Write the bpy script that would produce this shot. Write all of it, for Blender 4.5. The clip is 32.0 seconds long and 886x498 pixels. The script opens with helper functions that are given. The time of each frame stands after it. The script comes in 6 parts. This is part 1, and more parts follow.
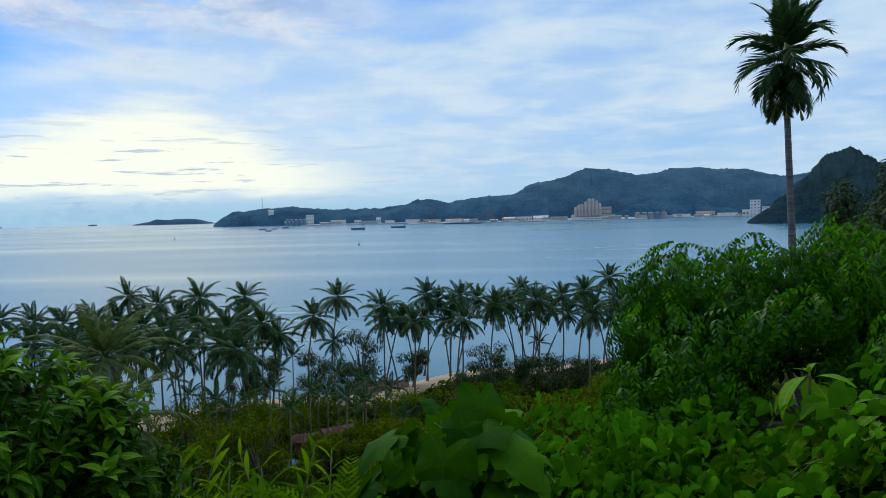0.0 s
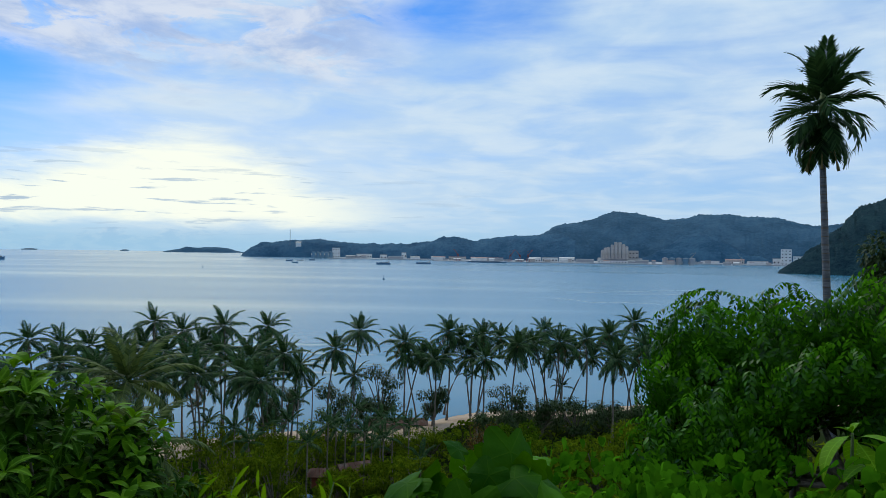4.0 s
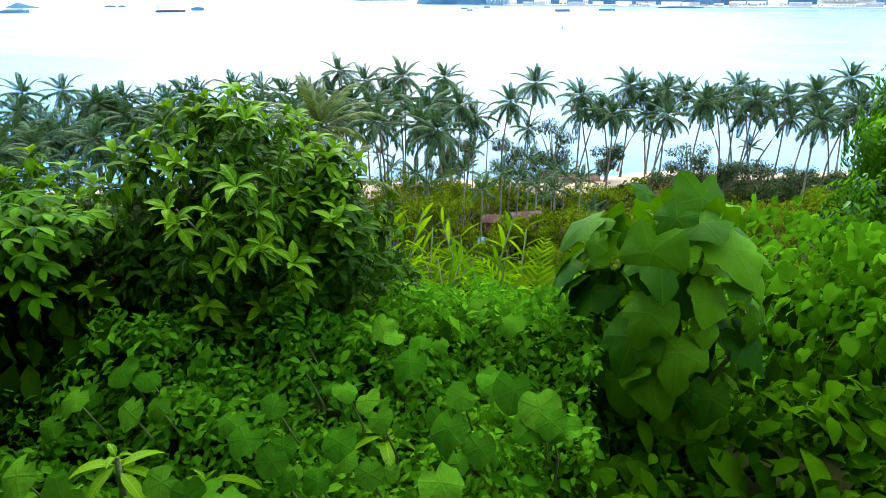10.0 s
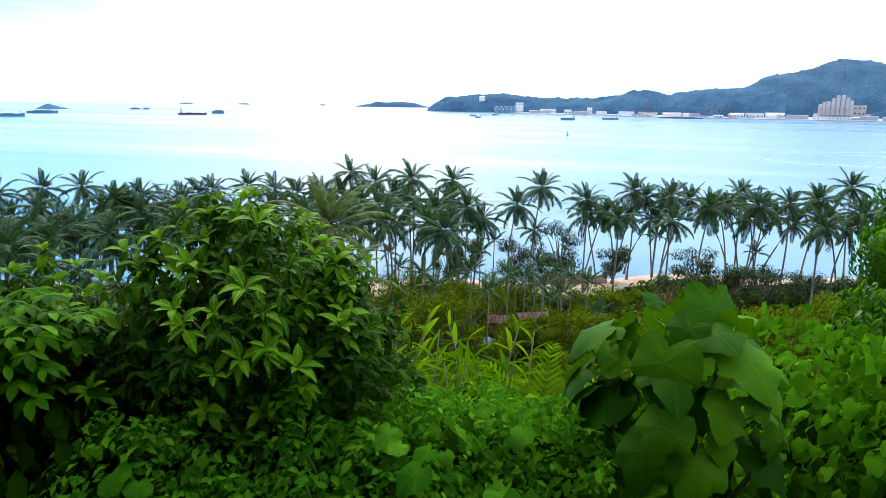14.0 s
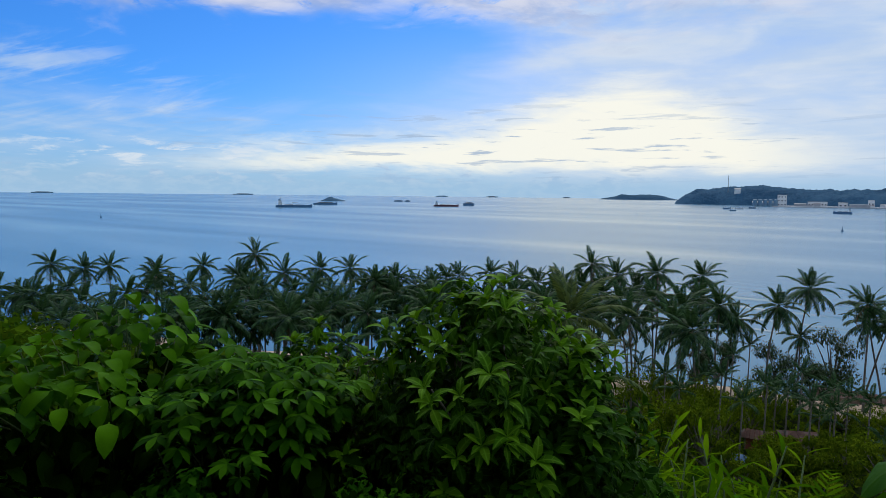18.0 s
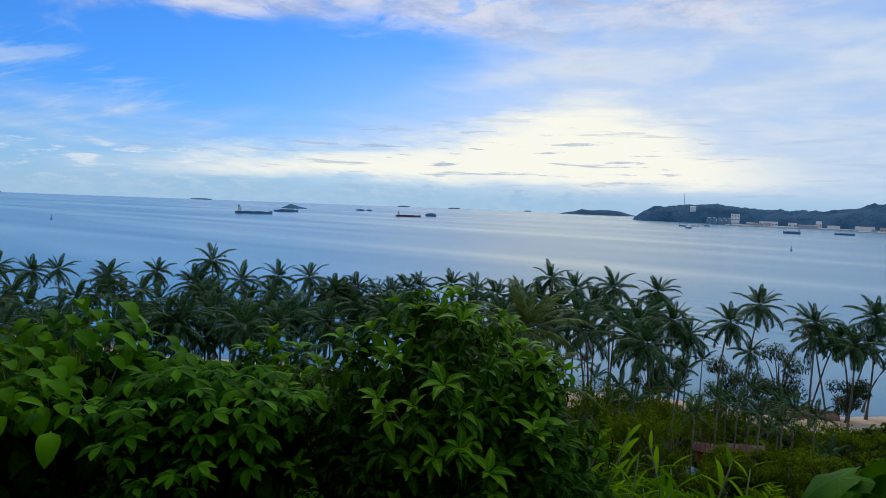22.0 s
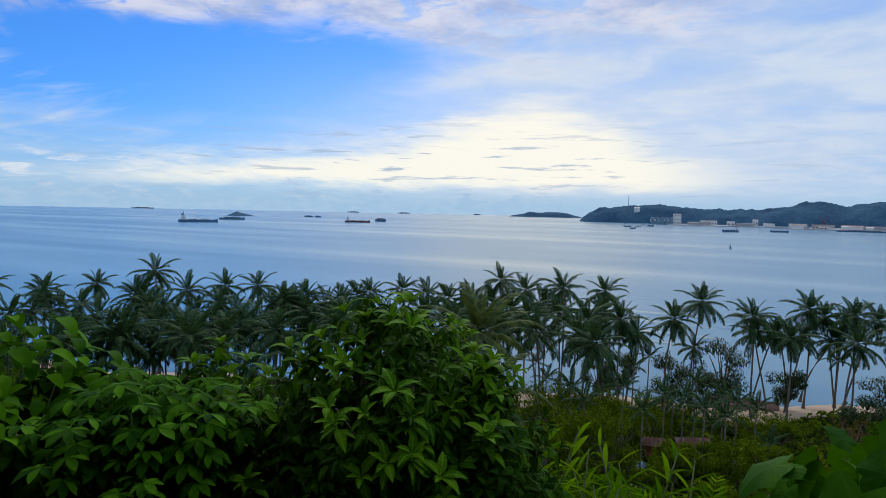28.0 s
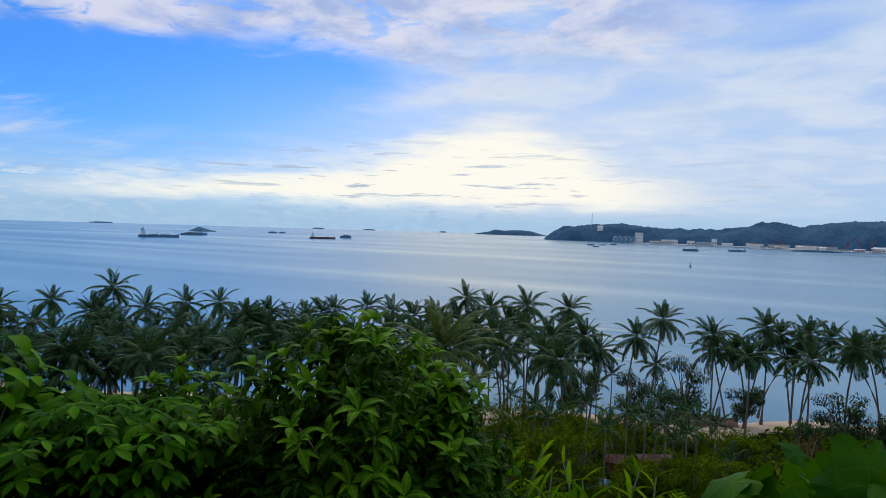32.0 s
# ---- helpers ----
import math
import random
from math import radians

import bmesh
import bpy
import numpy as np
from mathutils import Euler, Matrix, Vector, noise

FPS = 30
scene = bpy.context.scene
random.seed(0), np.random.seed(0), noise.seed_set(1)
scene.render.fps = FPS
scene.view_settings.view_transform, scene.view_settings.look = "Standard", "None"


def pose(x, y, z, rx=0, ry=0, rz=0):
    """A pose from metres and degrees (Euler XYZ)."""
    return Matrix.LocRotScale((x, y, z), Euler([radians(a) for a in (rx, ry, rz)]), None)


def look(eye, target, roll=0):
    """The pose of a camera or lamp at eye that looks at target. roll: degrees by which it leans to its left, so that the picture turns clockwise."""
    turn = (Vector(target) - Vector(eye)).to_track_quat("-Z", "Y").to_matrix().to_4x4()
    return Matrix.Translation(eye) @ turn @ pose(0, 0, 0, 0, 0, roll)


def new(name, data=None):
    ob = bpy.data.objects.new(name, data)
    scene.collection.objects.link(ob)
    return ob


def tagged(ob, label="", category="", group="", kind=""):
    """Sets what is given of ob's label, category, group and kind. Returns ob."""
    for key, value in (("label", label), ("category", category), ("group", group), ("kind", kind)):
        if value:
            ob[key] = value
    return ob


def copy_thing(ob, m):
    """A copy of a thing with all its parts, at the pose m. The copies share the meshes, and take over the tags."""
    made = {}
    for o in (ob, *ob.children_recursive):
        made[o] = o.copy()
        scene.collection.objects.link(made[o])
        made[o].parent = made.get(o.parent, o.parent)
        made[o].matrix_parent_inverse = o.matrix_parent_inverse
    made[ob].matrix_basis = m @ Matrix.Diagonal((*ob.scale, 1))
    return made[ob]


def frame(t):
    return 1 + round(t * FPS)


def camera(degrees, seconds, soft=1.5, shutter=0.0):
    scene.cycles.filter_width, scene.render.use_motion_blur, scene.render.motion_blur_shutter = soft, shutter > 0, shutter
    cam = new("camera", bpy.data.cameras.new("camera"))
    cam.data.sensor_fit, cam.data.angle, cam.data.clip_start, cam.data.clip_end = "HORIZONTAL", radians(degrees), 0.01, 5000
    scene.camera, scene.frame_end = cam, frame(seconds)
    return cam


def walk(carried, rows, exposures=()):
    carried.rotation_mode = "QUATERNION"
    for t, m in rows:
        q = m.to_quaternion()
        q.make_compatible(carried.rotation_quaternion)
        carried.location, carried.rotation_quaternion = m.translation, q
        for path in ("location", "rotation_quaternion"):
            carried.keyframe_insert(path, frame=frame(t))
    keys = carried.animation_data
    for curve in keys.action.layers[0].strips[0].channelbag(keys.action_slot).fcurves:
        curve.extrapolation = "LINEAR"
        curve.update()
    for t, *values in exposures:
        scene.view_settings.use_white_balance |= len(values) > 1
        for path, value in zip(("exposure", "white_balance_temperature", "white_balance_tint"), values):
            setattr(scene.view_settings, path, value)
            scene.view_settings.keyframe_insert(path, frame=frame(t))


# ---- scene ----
# seconds, stops, kelvin, tint: the film's camera opens up and turns warmer while it looks down into the green
DAY, GREEN = (6700, 6), (7300, -6)
EXPOSURES = [(0, 0.1, 6650, -1), (6.0, 0.05, 6600, 0), (7.0, -0.08, *DAY), (8.2, -0.08, *DAY), (9.0, -0.02, *DAY), (9.6, 0.0, *DAY), (10.0, 2.3, 7300, 3), (10.5, 3.7, *GREEN), (11.5, 3.9, *GREEN), (12.0, 3.55, *GREEN), (12.6, 2.2, 7000, 0),
             (13.0, 2.35, 7150, 3), (13.5, 2.0, 7150, 5), (15.5, 0.85, 6900, 14), (16.0, 0.58, 6900, 14), (17.0, 0.25, 6900, 13), (18.0, 0.0, *DAY), (27.0, 0.03, *DAY), (28.5, 0.03, 6850, 8), (32.0, 0.05, 6800, 8)]
# the camera: held in the hand on a terrace, 25 m over the sea
cam = camera(67.38, 32.0, soft=0.6)
EYE = 25.0
PATH = [
    (0.0, -0.000, -0.000, 0.000, -0.00, -3.04, 1.34),
    (0.5, 0.002, 0.016, -0.006, -0.50, -3.22, -0.14),
    (1.0, 0.016, 0.059, -0.005, -1.69, -2.18, 0.21),
    (1.5, 0.000, 0.027, -0.007, -4.77, -0.69, -1.70),
    (2.0, -0.024, 0.042, -0.004, -5.13, -0.77, -1.58),
    (2.5, -0.034, 0.021, 0.001, -2.57, -0.72, -1.30),
    (4.5, -0.042, 0.058, 0.001, 2.33, 0.48, -0.82),
    (5.0, -0.048, 0.062, -0.001, 2.16, 0.72, -1.14),
    (5.5, -0.061, 0.055, 0.001, 3.65, 1.16, -0.57),
    (6.0, -0.085, 0.088, -0.020, 6.87, 1.19, -0.61),
    (6.5, -0.113, 0.099, -0.028, 14.87, 0.55, -0.07),
    (7.0, -0.146, 0.089, -0.033, 22.17, 1.81, 0.39),
    (7.5, -0.164, 0.076, -0.036, 30.31, 2.16, -0.57),
    (8.0, -0.146, 0.041, -0.029, 32.76, 1.84, -0.52),
    (8.5, -0.138, 0.073, -0.046, 30.23, 0.01, 0.03),
    (9.0, -0.137, 0.079, -0.049, 24.58, -1.75, -2.20),
    (9.5, -0.123, 0.083, -0.070, 21.50, -10.33, -0.51),
    (10.0, -0.108, 0.088, -0.087, 16.92, -20.87, 0.07),
    (10.5, -0.111, 0.075, -0.135, 13.12, -29.10, -1.51),
    (11.0, -0.110, 0.074, -0.142, 13.24, -31.87, -1.38),
    (11.5, -0.130, 0.082, -0.144, 16.84, -29.91, -1.39),
    (12.0, -0.129, 0.105, -0.078, 18.47, -21.62, -1.85),
    (12.5, -0.119, 0.094, -0.074, 17.32, -18.63, -1.35),
    (13.0, -0.122, 0.104, -0.074, 17.38, -18.09, -1.24),
    (13.5, -0.125, 0.116, -0.067, 17.44, -15.00, -0.74),
    (15.5, -0.138, 0.118, -0.063, 20.03, -9.77, -1.25),
    (16.0, -0.158, 0.131, -0.072, 22.77, -9.14, -0.88),
    (16.5, -0.170, 0.136, -0.073, 27.81, -7.53, -0.20),
    (17.0, -0.187, 0.137, -0.069, 33.14, -5.68, -0.37),
    (17.5, -0.191, 0.133, -0.070, 36.74, -3.95, -0.49),
    (18.0, -0.183, 0.127, -0.073, 38.30, -4.80, -0.65),
    (18.5, -0.181, 0.130, -0.073, 38.97, -4.32, -0.81),
    (19.0, -0.176, 0.127, -0.071, 36.71, -2.47, -0.99),
    (19.5, -0.181, 0.125, -0.071, 38.64, -3.61, -1.24),
    (20.0, -0.182, 0.129, -0.072, 39.92, -3.80, -2.26),
    (20.5, -0.174, 0.129, -0.074, 37.72, -3.27, -1.45),
    (21.0, -0.169, 0.129, -0.074, 36.71, -4.19, -1.97),
    (21.5, -0.174, 0.134, -0.074, 37.23, -4.24, -1.90),
    (22.0, -0.161, 0.128, -0.070, 35.06, -3.80, -2.18),
    (22.5, -0.157, 0.126, -0.069, 34.21, -3.58, -1.88),
    (23.0, -0.155, 0.126, -0.070, 33.59, -3.23, -1.56),
    (23.5, -0.150, 0.125, -0.068, 33.33, -3.30, -1.23),
    (24.0, -0.159, 0.130, -0.071, 34.75, -3.98, -0.80),
    (24.5, -0.157, 0.128, -0.069, 34.37, -3.55, -0.86),
    (26.5, -0.152, 0.129, -0.068, 32.72, -3.33, -1.67),
    (27.0, -0.139, 0.111, -0.059, 31.27, -2.85, -1.74),
    (27.5, -0.132, 0.096, -0.054, 31.71, -3.68, -1.57),
    (28.0, -0.136, 0.114, -0.059, 30.72, -3.29, -1.21),
    (28.5, -0.135, 0.107, -0.054, 29.28, -2.40, -1.71),
    (29.0, -0.138, 0.103, -0.057, 29.06, -2.85, -1.90),
    (29.5, -0.145, 0.111, -0.058, 29.09, -2.96, -1.87),
    (30.0, -0.157, 0.134, -0.072, 28.41, -2.43, -1.97),
    (30.5, -0.157, 0.141, -0.073, 28.48, -2.47, -1.84),
    (31.0, -0.150, 0.134, -0.066, 27.61, -2.26, -1.76),
    (31.5, -0.136, 0.114, -0.061, 27.48, -1.69, -1.47),
    (32.0, -0.129, 0.101, -0.052, 27.77, -1.73, -1.70),
]
walk(cam, [(t, pose(x, y, EYE + z, 90 + pitch, roll, yaw)) for t, x, y, z, yaw, pitch, roll in PATH],
     exposures=EXPOSURES)

# ---- helpers of this scene ----
rnd = random.Random(7)


def plan(az, d):
    """Plan place on a bearing (degrees to the left of north) and distance from the terrace."""
    return -math.sin(radians(az)) * d, math.cos(radians(az)) * d


def mesh_of(name, verts, faces, material, smooth=False):
    me = bpy.data.meshes.new(name)
    me.from_pydata([tuple(v) for v in verts], [], [tuple(int(i) for i in q) for q in faces])
    if smooth:
        me.polygons.foreach_set("use_smooth", [True] * len(me.polygons))
    me.materials.append(material)
    me.update()
    return me


def hang(name, me, parent=None, m=None, label=""):
    """One mesh object, under parent when given."""
    ob = new(name, me)
    if parent is not None:
        ob.parent = parent
    if m is not None:
        ob.matrix_basis = m
    return tagged(ob, label)


def part(name, bm, material, parent, label="", smooth=False):
    me = bpy.data.meshes.new(name)
    bm.to_mesh(me)
    bm.free()
    if smooth:
        me.polygons.foreach_set("use_smooth", [True] * len(me.polygons))
    me.materials.append(material)
    return hang(name, me, parent, None, label)


def thing(name, m, label, category, group="", kind=""):
    ob = new(name)
    ob.empty_display_size = 0.2
    ob.matrix_basis = m
    return tagged(ob, label, category, group, kind)


def box(x0, y0, z0, x1, y1, z1, bevel=0.0, bm=None):
    bm = bm or bmesh.new()
    r = bmesh.ops.create_cube(bm, size=1.0)
    for v in r["verts"]:
        v.co = Vector(((x0 + x1) / 2 + v.co.x * (x1 - x0), (y0 + y1) / 2 + v.co.y * (y1 - y0), (z0 + z1) / 2 + v.co.z * (z1 - z0)))
    if bevel:
        es = list({e for v in r["verts"] for e in v.link_edges})
        bmesh.ops.bevel(bm, geom=es, offset=bevel, segments=2, affect="EDGES")
    return bm


def cyl(x, y, z0, z1, r0, r1=None, n=12, bm=None):
    bm = bm or bmesh.new()
    m = Matrix.Translation((x, y, (z0 + z1) / 2))
    bmesh.ops.create_cone(bm, cap_ends=True, segments=n, radius1=r0, radius2=r0 if r1 is None else r1, depth=z1 - z0, matrix=m)
    return bm


def tube(points, radii, n=7):
    """Vertices and faces of a round limb through the points."""
    verts, faces = [], []
    pts = [Vector(p) for p in points]
    for i, p in enumerate(pts):
        d = (pts[min(i + 1, len(pts) - 1)] - pts[max(i - 1, 0)]).normalized()
        a = d.orthogonal().normalized() if abs(d.z) < 0.9 else d.cross(Vector((0, 1, 0))).normalized()
        b = d.cross(a)
        for k in range(n):
            w = math.tau * k / n
            verts.append(p + (a * math.cos(w) + b * math.sin(w)) * radii[i])
    for i in range(len(pts) - 1):
        for k in range(n):
            faces.append((i * n + k, i * n + (k + 1) % n, (i + 1) * n + (k + 1) % n, (i + 1) * n + k))
    faces.append(tuple(range((len(pts) - 1) * n, len(pts) * n)))
    return verts, faces


def merge(pieces):
    verts, faces = [], []
    for v, f in pieces:
        o = len(verts)
        verts += list(v)
        faces += [tuple(i + o for i in q) for q in f]
    return verts, faces


def spread(shape, mats):
    """Copies of one small shape at many poses, as vertices and faces of one mesh."""
    v0, f0 = shape
    v = np.array([tuple(p) for p in v0])
    k = len(v)
    m = np.array([[list(r) for r in q] for q in mats])
    out = np.einsum("nij,kj->nki", m[:, :3, :3], v) + m[:, None, :3, 3]
    faces = [tuple(i + n * k for i in q) for n in range(len(mats)) for q in f0]
    return out.reshape(-1, 3).tolist(), faces


def turned(place, forward, up, scale=1.0):
    """Pose with Y along forward and Z near up."""
    y = Vector(forward).normalized()
    x = y.cross(Vector(up))
    x = x.normalized() if x.length > 1e-4 else y.orthogonal().normalized()
    z = x.cross(y)
    m = Matrix((x, y, z)).transposed().to_4x4()
    return Matrix.Translation(place) @ m @ Matrix.Scale(scale, 4)


def ball_dir(r):
    while True:
        v = Vector((r.uniform(-1, 1), r.uniform(-1, 1), r.uniform(-1, 1)))
        if 0.05 < v.length < 1:
            return v.normalized()


# ---- sky, sun ----
SUN_AZ, SUN_EL = 27.0, 46.0
world = bpy.data.worlds.new("world")
scene.world = world
world.use_nodes = True
wt = world.node_tree
wt.nodes.clear()


def calc(tree, op, a, b=None, clamp=False):
    n = tree.nodes.new("ShaderNodeMath")
    n.operation, n.use_clamp = op, clamp
    for i, s in enumerate((a, b)):
        if s is None:
            continue
        if isinstance(s, (int, float)):
            n.inputs[i].default_value = s
        else:
            tree.links.new(s, n.inputs[i])
    return n.outputs[0]


def blend(tree, fac, a, b, mode="MIX"):
    n = tree.nodes.new("ShaderNodeMix")
    n.data_type, n.blend_type = "RGBA", mode
    for s, i in ((fac, 0), (a, 6), (b, 7)):
        if isinstance(s, (int, float)):
            n.inputs[i].default_value = s
        elif isinstance(s, tuple):
            n.inputs[i].default_value = (*s, 1)
        else:
            tree.links.new(s, n.inputs[i])
    return n.outputs[2]


def step(tree, x, lo, hi):
    n = tree.nodes.new("ShaderNodeMapRange")
    n.interpolation_type = "SMOOTHSTEP"
    n.inputs[1].default_value, n.inputs[2].default_value = lo, hi
    tree.links.new(x, n.inputs[0])
    return n.outputs[0]


def fbm(tree, vec, scale, detail=5, rough=0.55, warp=0.0):
    n = tree.nodes.new("ShaderNodeTexNoise")
    n.inputs["Scale"].default_value, n.inputs["Detail"].default_value = scale, detail
    n.inputs["Roughness"].default_value, n.inputs["Distortion"].default_value = rough, warp
    tree.links.new(vec, n.inputs["Vector"])
    return n.outputs[0]


def pack(tree, x, y, z=0.0):
    n = tree.nodes.new("ShaderNodeCombineXYZ")
    for i, s in enumerate((x, y, z)):
        if isinstance(s, (int, float)):
            n.inputs[i].default_value = s
        else:
            tree.links.new(s, n.inputs[i])
    return n.outputs[0]


def bump_at(tree, az, el, a0, e0, wa, we):
    """A soft bell round a bearing and height."""
    p = calc(tree, "POWER", calc(tree, "ABSOLUTE", calc(tree, "DIVIDE", calc(tree, "SUBTRACT", az, a0), wa)), 2.0)
    q = calc(tree, "POWER", calc(tree, "ABSOLUTE", calc(tree, "DIVIDE", calc(tree, "SUBTRACT", el, e0), we)), 2.0)
    return calc(tree, "POWER", 2.718, calc(tree, "MULTIPLY", calc(tree, "ADD", p, q), -1.0))


tc = wt.nodes.new("ShaderNodeTexCoord")
sep = wt.nodes.new("ShaderNodeSeparateXYZ")
wt.links.new(tc.outputs["Generated"], sep.inputs[0])
sx, sy, sz = sep.outputs
az = calc(wt, "MULTIPLY", calc(wt, "ARCTAN2", calc(wt, "MULTIPLY", sx, -1.0), sy), 57.2958)
el = calc(wt, "MULTIPLY", calc(wt, "ARCSINE", sz), 57.2958)
sky = wt.nodes.new("ShaderNodeTexSky")
sky.sky_type, sky.sun_disc = "NISHITA", False
sky.sun_elevation, sky.sun_rotation = radians(SUN_EL), radians(-SUN_AZ)
sky.air_density, sky.dust_density, sky.ozone_density = 1.0, 0.6, 3.0
clear = blend(wt, 1.0, sky.outputs[0], (0.019, 0.060, 0.128), "MULTIPLY")
# the vault of cloud, seen in perspective
inv = calc(wt, "DIVIDE", 1.0, calc(wt, "ADD", calc(wt, "MAXIMUM", sz, 0.0), 0.11))
dome = pack(wt, calc(wt, "MULTIPLY", sx, inv), calc(wt, "MULTIPLY", sy, inv))
flat = pack(wt, calc(wt, "MULTIPLY", az, 0.055), calc(wt, "MULTIPLY", el, 0.28))
n_fine = fbm(wt, dome, 2.2, 7, 0.52, 0.5)
n_flat = fbm(wt, flat, 1.0, 6, 0.55, 0.3)
n_streak = fbm(wt, pack(wt, calc(wt, "MULTIPLY", az, 0.10), calc(wt, "MULTIPLY", el, 1.25)), 1.6, 5, 0.6, 0.4)
# open blue window to the left, thin veil elsewhere
wob = calc(wt, "SUBTRACT", n_flat, 0.5)
wob_fine = calc(wt, "SUBTRACT", n_fine, 0.5)
tilt = calc(wt, "ADD", el, calc(wt, "MULTIPLY", calc(wt, "SUBTRACT", az, 55.0), -0.06))
hole = bump_at(wt, az, calc(wt, "ADD", tilt, calc(wt, "MULTIPLY", wob, 9.0)), 55.0, 11.8, 18.0, 3.6)
hole2 = bump_at(wt, az, el, 4.0, 19.5, 9.0, 3.0)
veil = calc(wt, "ADD", calc(wt, "MULTIPLY", step(wt, az, 50.0, 12.0), 0.47), 0.34)
veil = calc(wt, "ADD", veil, calc(wt, "MULTIPLY", wob, 1.0))
veil = calc(wt, "ADD", veil, calc(wt, "MULTIPLY", wob_fine, 0.35))
veil = calc(wt, "SUBTRACT", veil, calc(wt, "MULTIPLY", hole, 0.66))
veil = calc(wt, "SUBTRACT", veil, calc(wt, "MULTIPLY", hole2, 0.40))
# slanting wisps under the window
wisp = fbm(wt, pack(wt, calc(wt, "ADD", calc(wt, "MULTIPLY", az, 0.07), calc(wt, "MULTIPLY", el, 0.10)), calc(wt, "MULTIPLY", calc(wt, "SUBTRACT", el, calc(wt, "MULTIPLY", az, -0.22)), 0.30)), 1.3, 6, 0.6, 0.5)
veil = calc(wt, "ADD", veil, calc(wt, "MULTIPLY", calc(wt, "MULTIPLY", step(wt, wisp, 0.45, 0.66), bump_at(wt, az, el, 68.0, 8.0, 14.0, 4.0)), 0.55))
cloud = step(wt, veil, 0.10, 0.95)
white = blend(wt, step(wt, calc(wt, "ADD", n_fine, calc(wt, "MULTIPLY", wob, 0.6)), 0.35, 0.7), (0.45, 0.60, 0.87), (0.60, 0.70, 0.89))
body = blend(wt, cloud, clear, white)
# torn lilac-white fleece overhead, with small holes
ragged = calc(wt, "ADD", el, calc(wt, "ADD", calc(wt, "MULTIPLY", wob_fine, 9.0), calc(wt, "MULTIPLY", wob, 7.0)))
roof_edge = calc(wt, "MULTIPLY", step(wt, ragged, 12.6, 16.4), step(wt, az, 2.0, 14.0))
torn = step(wt, fbm(wt, dome, 4.2, 7, 0.62, 0.6), 0.36, 0.50)
fleece_tone = blend(wt, step(wt, fbm(wt, dome, 3.1, 6, 0.6, 0.3), 0.36, 0.62), (0.36, 0.46, 0.76), (0.68, 0.70, 0.86))
body = blend(wt, calc(wt, "MULTIPLY", calc(wt, "MULTIPLY", roof_edge, torn), 0.9), body, fleece_tone)
# pale band above the horizon
low = step(wt, el, 9.0, -1.0)
body = blend(wt, calc(wt, "MULTIPLY", low, 0.7), body, (0.40, 0.57, 0.82))
# bright thinning of the cloud before the sun: a wedge, highest below the sun, with a long thin tail
def bell(x, c, w):
    q = calc(wt, "POWER", calc(wt, "ABSOLUTE", calc(wt, "DIVIDE", calc(wt, "SUBTRACT", x, c), w)), 2.0)
    return calc(wt, "POWER", 2.718, calc(wt, "MULTIPLY", q, -1.0))


n_edge = calc(wt, "SUBTRACT", fbm(wt, pack(wt, calc(wt, "MULTIPLY", az, 0.16), calc(wt, "MULTIPLY", el, 0.75)), 1.0, 6, 0.62, 0.4), 0.5)
crest = calc(wt, "ADD", 3.3, calc(wt, "ADD", calc(wt, "MULTIPLY", bell(az, 23.0, 11.0), 5.9), calc(wt, "MULTIPLY", bell(az, 42.0, 14.0), 1.5)))
inside = calc(wt, "SUBTRACT", calc(wt, "ADD", crest, calc(wt, "MULTIPLY", n_edge, 5.0)), el)
span = calc(wt, "MULTIPLY", step(wt, az, 68.0, 46.0), step(wt, az, 1.0, 16.0))
glow = calc(wt, "MULTIPLY", calc(wt, "MULTIPLY", step(wt, inside, -0.8, 2.3), step(wt, calc(wt, "ADD", el, calc(wt, "MULTIPLY", n_edge, 3.0)), 1.2, 2.9)), span)
halo = calc(wt, "MULTIPLY", bump_at(wt, az, el, 24.0, 5.5, 21.0, 6.0), 0.5)
body = blend(wt, halo, body, (0.78, 0.82, 0.90))
body = blend(wt, calc(wt, "MULTIPLY", glow, 0.92), body, (0.97, 0.95, 0.88))
# small bright heaps far to the left
heap = calc(wt, "MULTIPLY", step(wt, fbm(wt, pack(wt, calc(wt, "MULTIPLY", az, 0.20), calc(wt, "MULTIPLY", el, 0.9)), 1.4, 6, 0.6, 0.3), 0.52, 0.66), bump_at(wt, az, el, 62.0, 2.9, 16.0, 1.3))
body = blend(wt, calc(wt, "MULTIPLY", heap, 0.8), body, (0.74, 0.80, 0.90))
# low bank of heaped cloud along the horizon
n_bank = fbm(wt, pack(wt, calc(wt, "MULTIPLY", az, 0.24), calc(wt, "MULTIPLY", el, 0.5)), 1.2, 6, 0.6, 0.2)
bank = calc(wt, "MULTIPLY", step(wt, calc(wt, "SUBTRACT", calc(wt, "ADD", 1.3, calc(wt, "MULTIPLY", calc(wt, "SUBTRACT", n_bank, 0.5), 5.5)), el), -0.15, 0.5), step(wt, az, 12.0, 30.0))
bank_tone = blend(wt, step(wt, fbm(wt, pack(wt, calc(wt, "MULTIPLY", az, 0.5), calc(wt, "MULTIPLY", el, 1.3)), 1.5, 5, 0.6, 0.2), 0.4, 0.62), (0.36, 0.51, 0.76), (0.60, 0.69, 0.84))
body = blend(wt, calc(wt, "MULTIPLY", bank, 0.75), body, bank_tone)
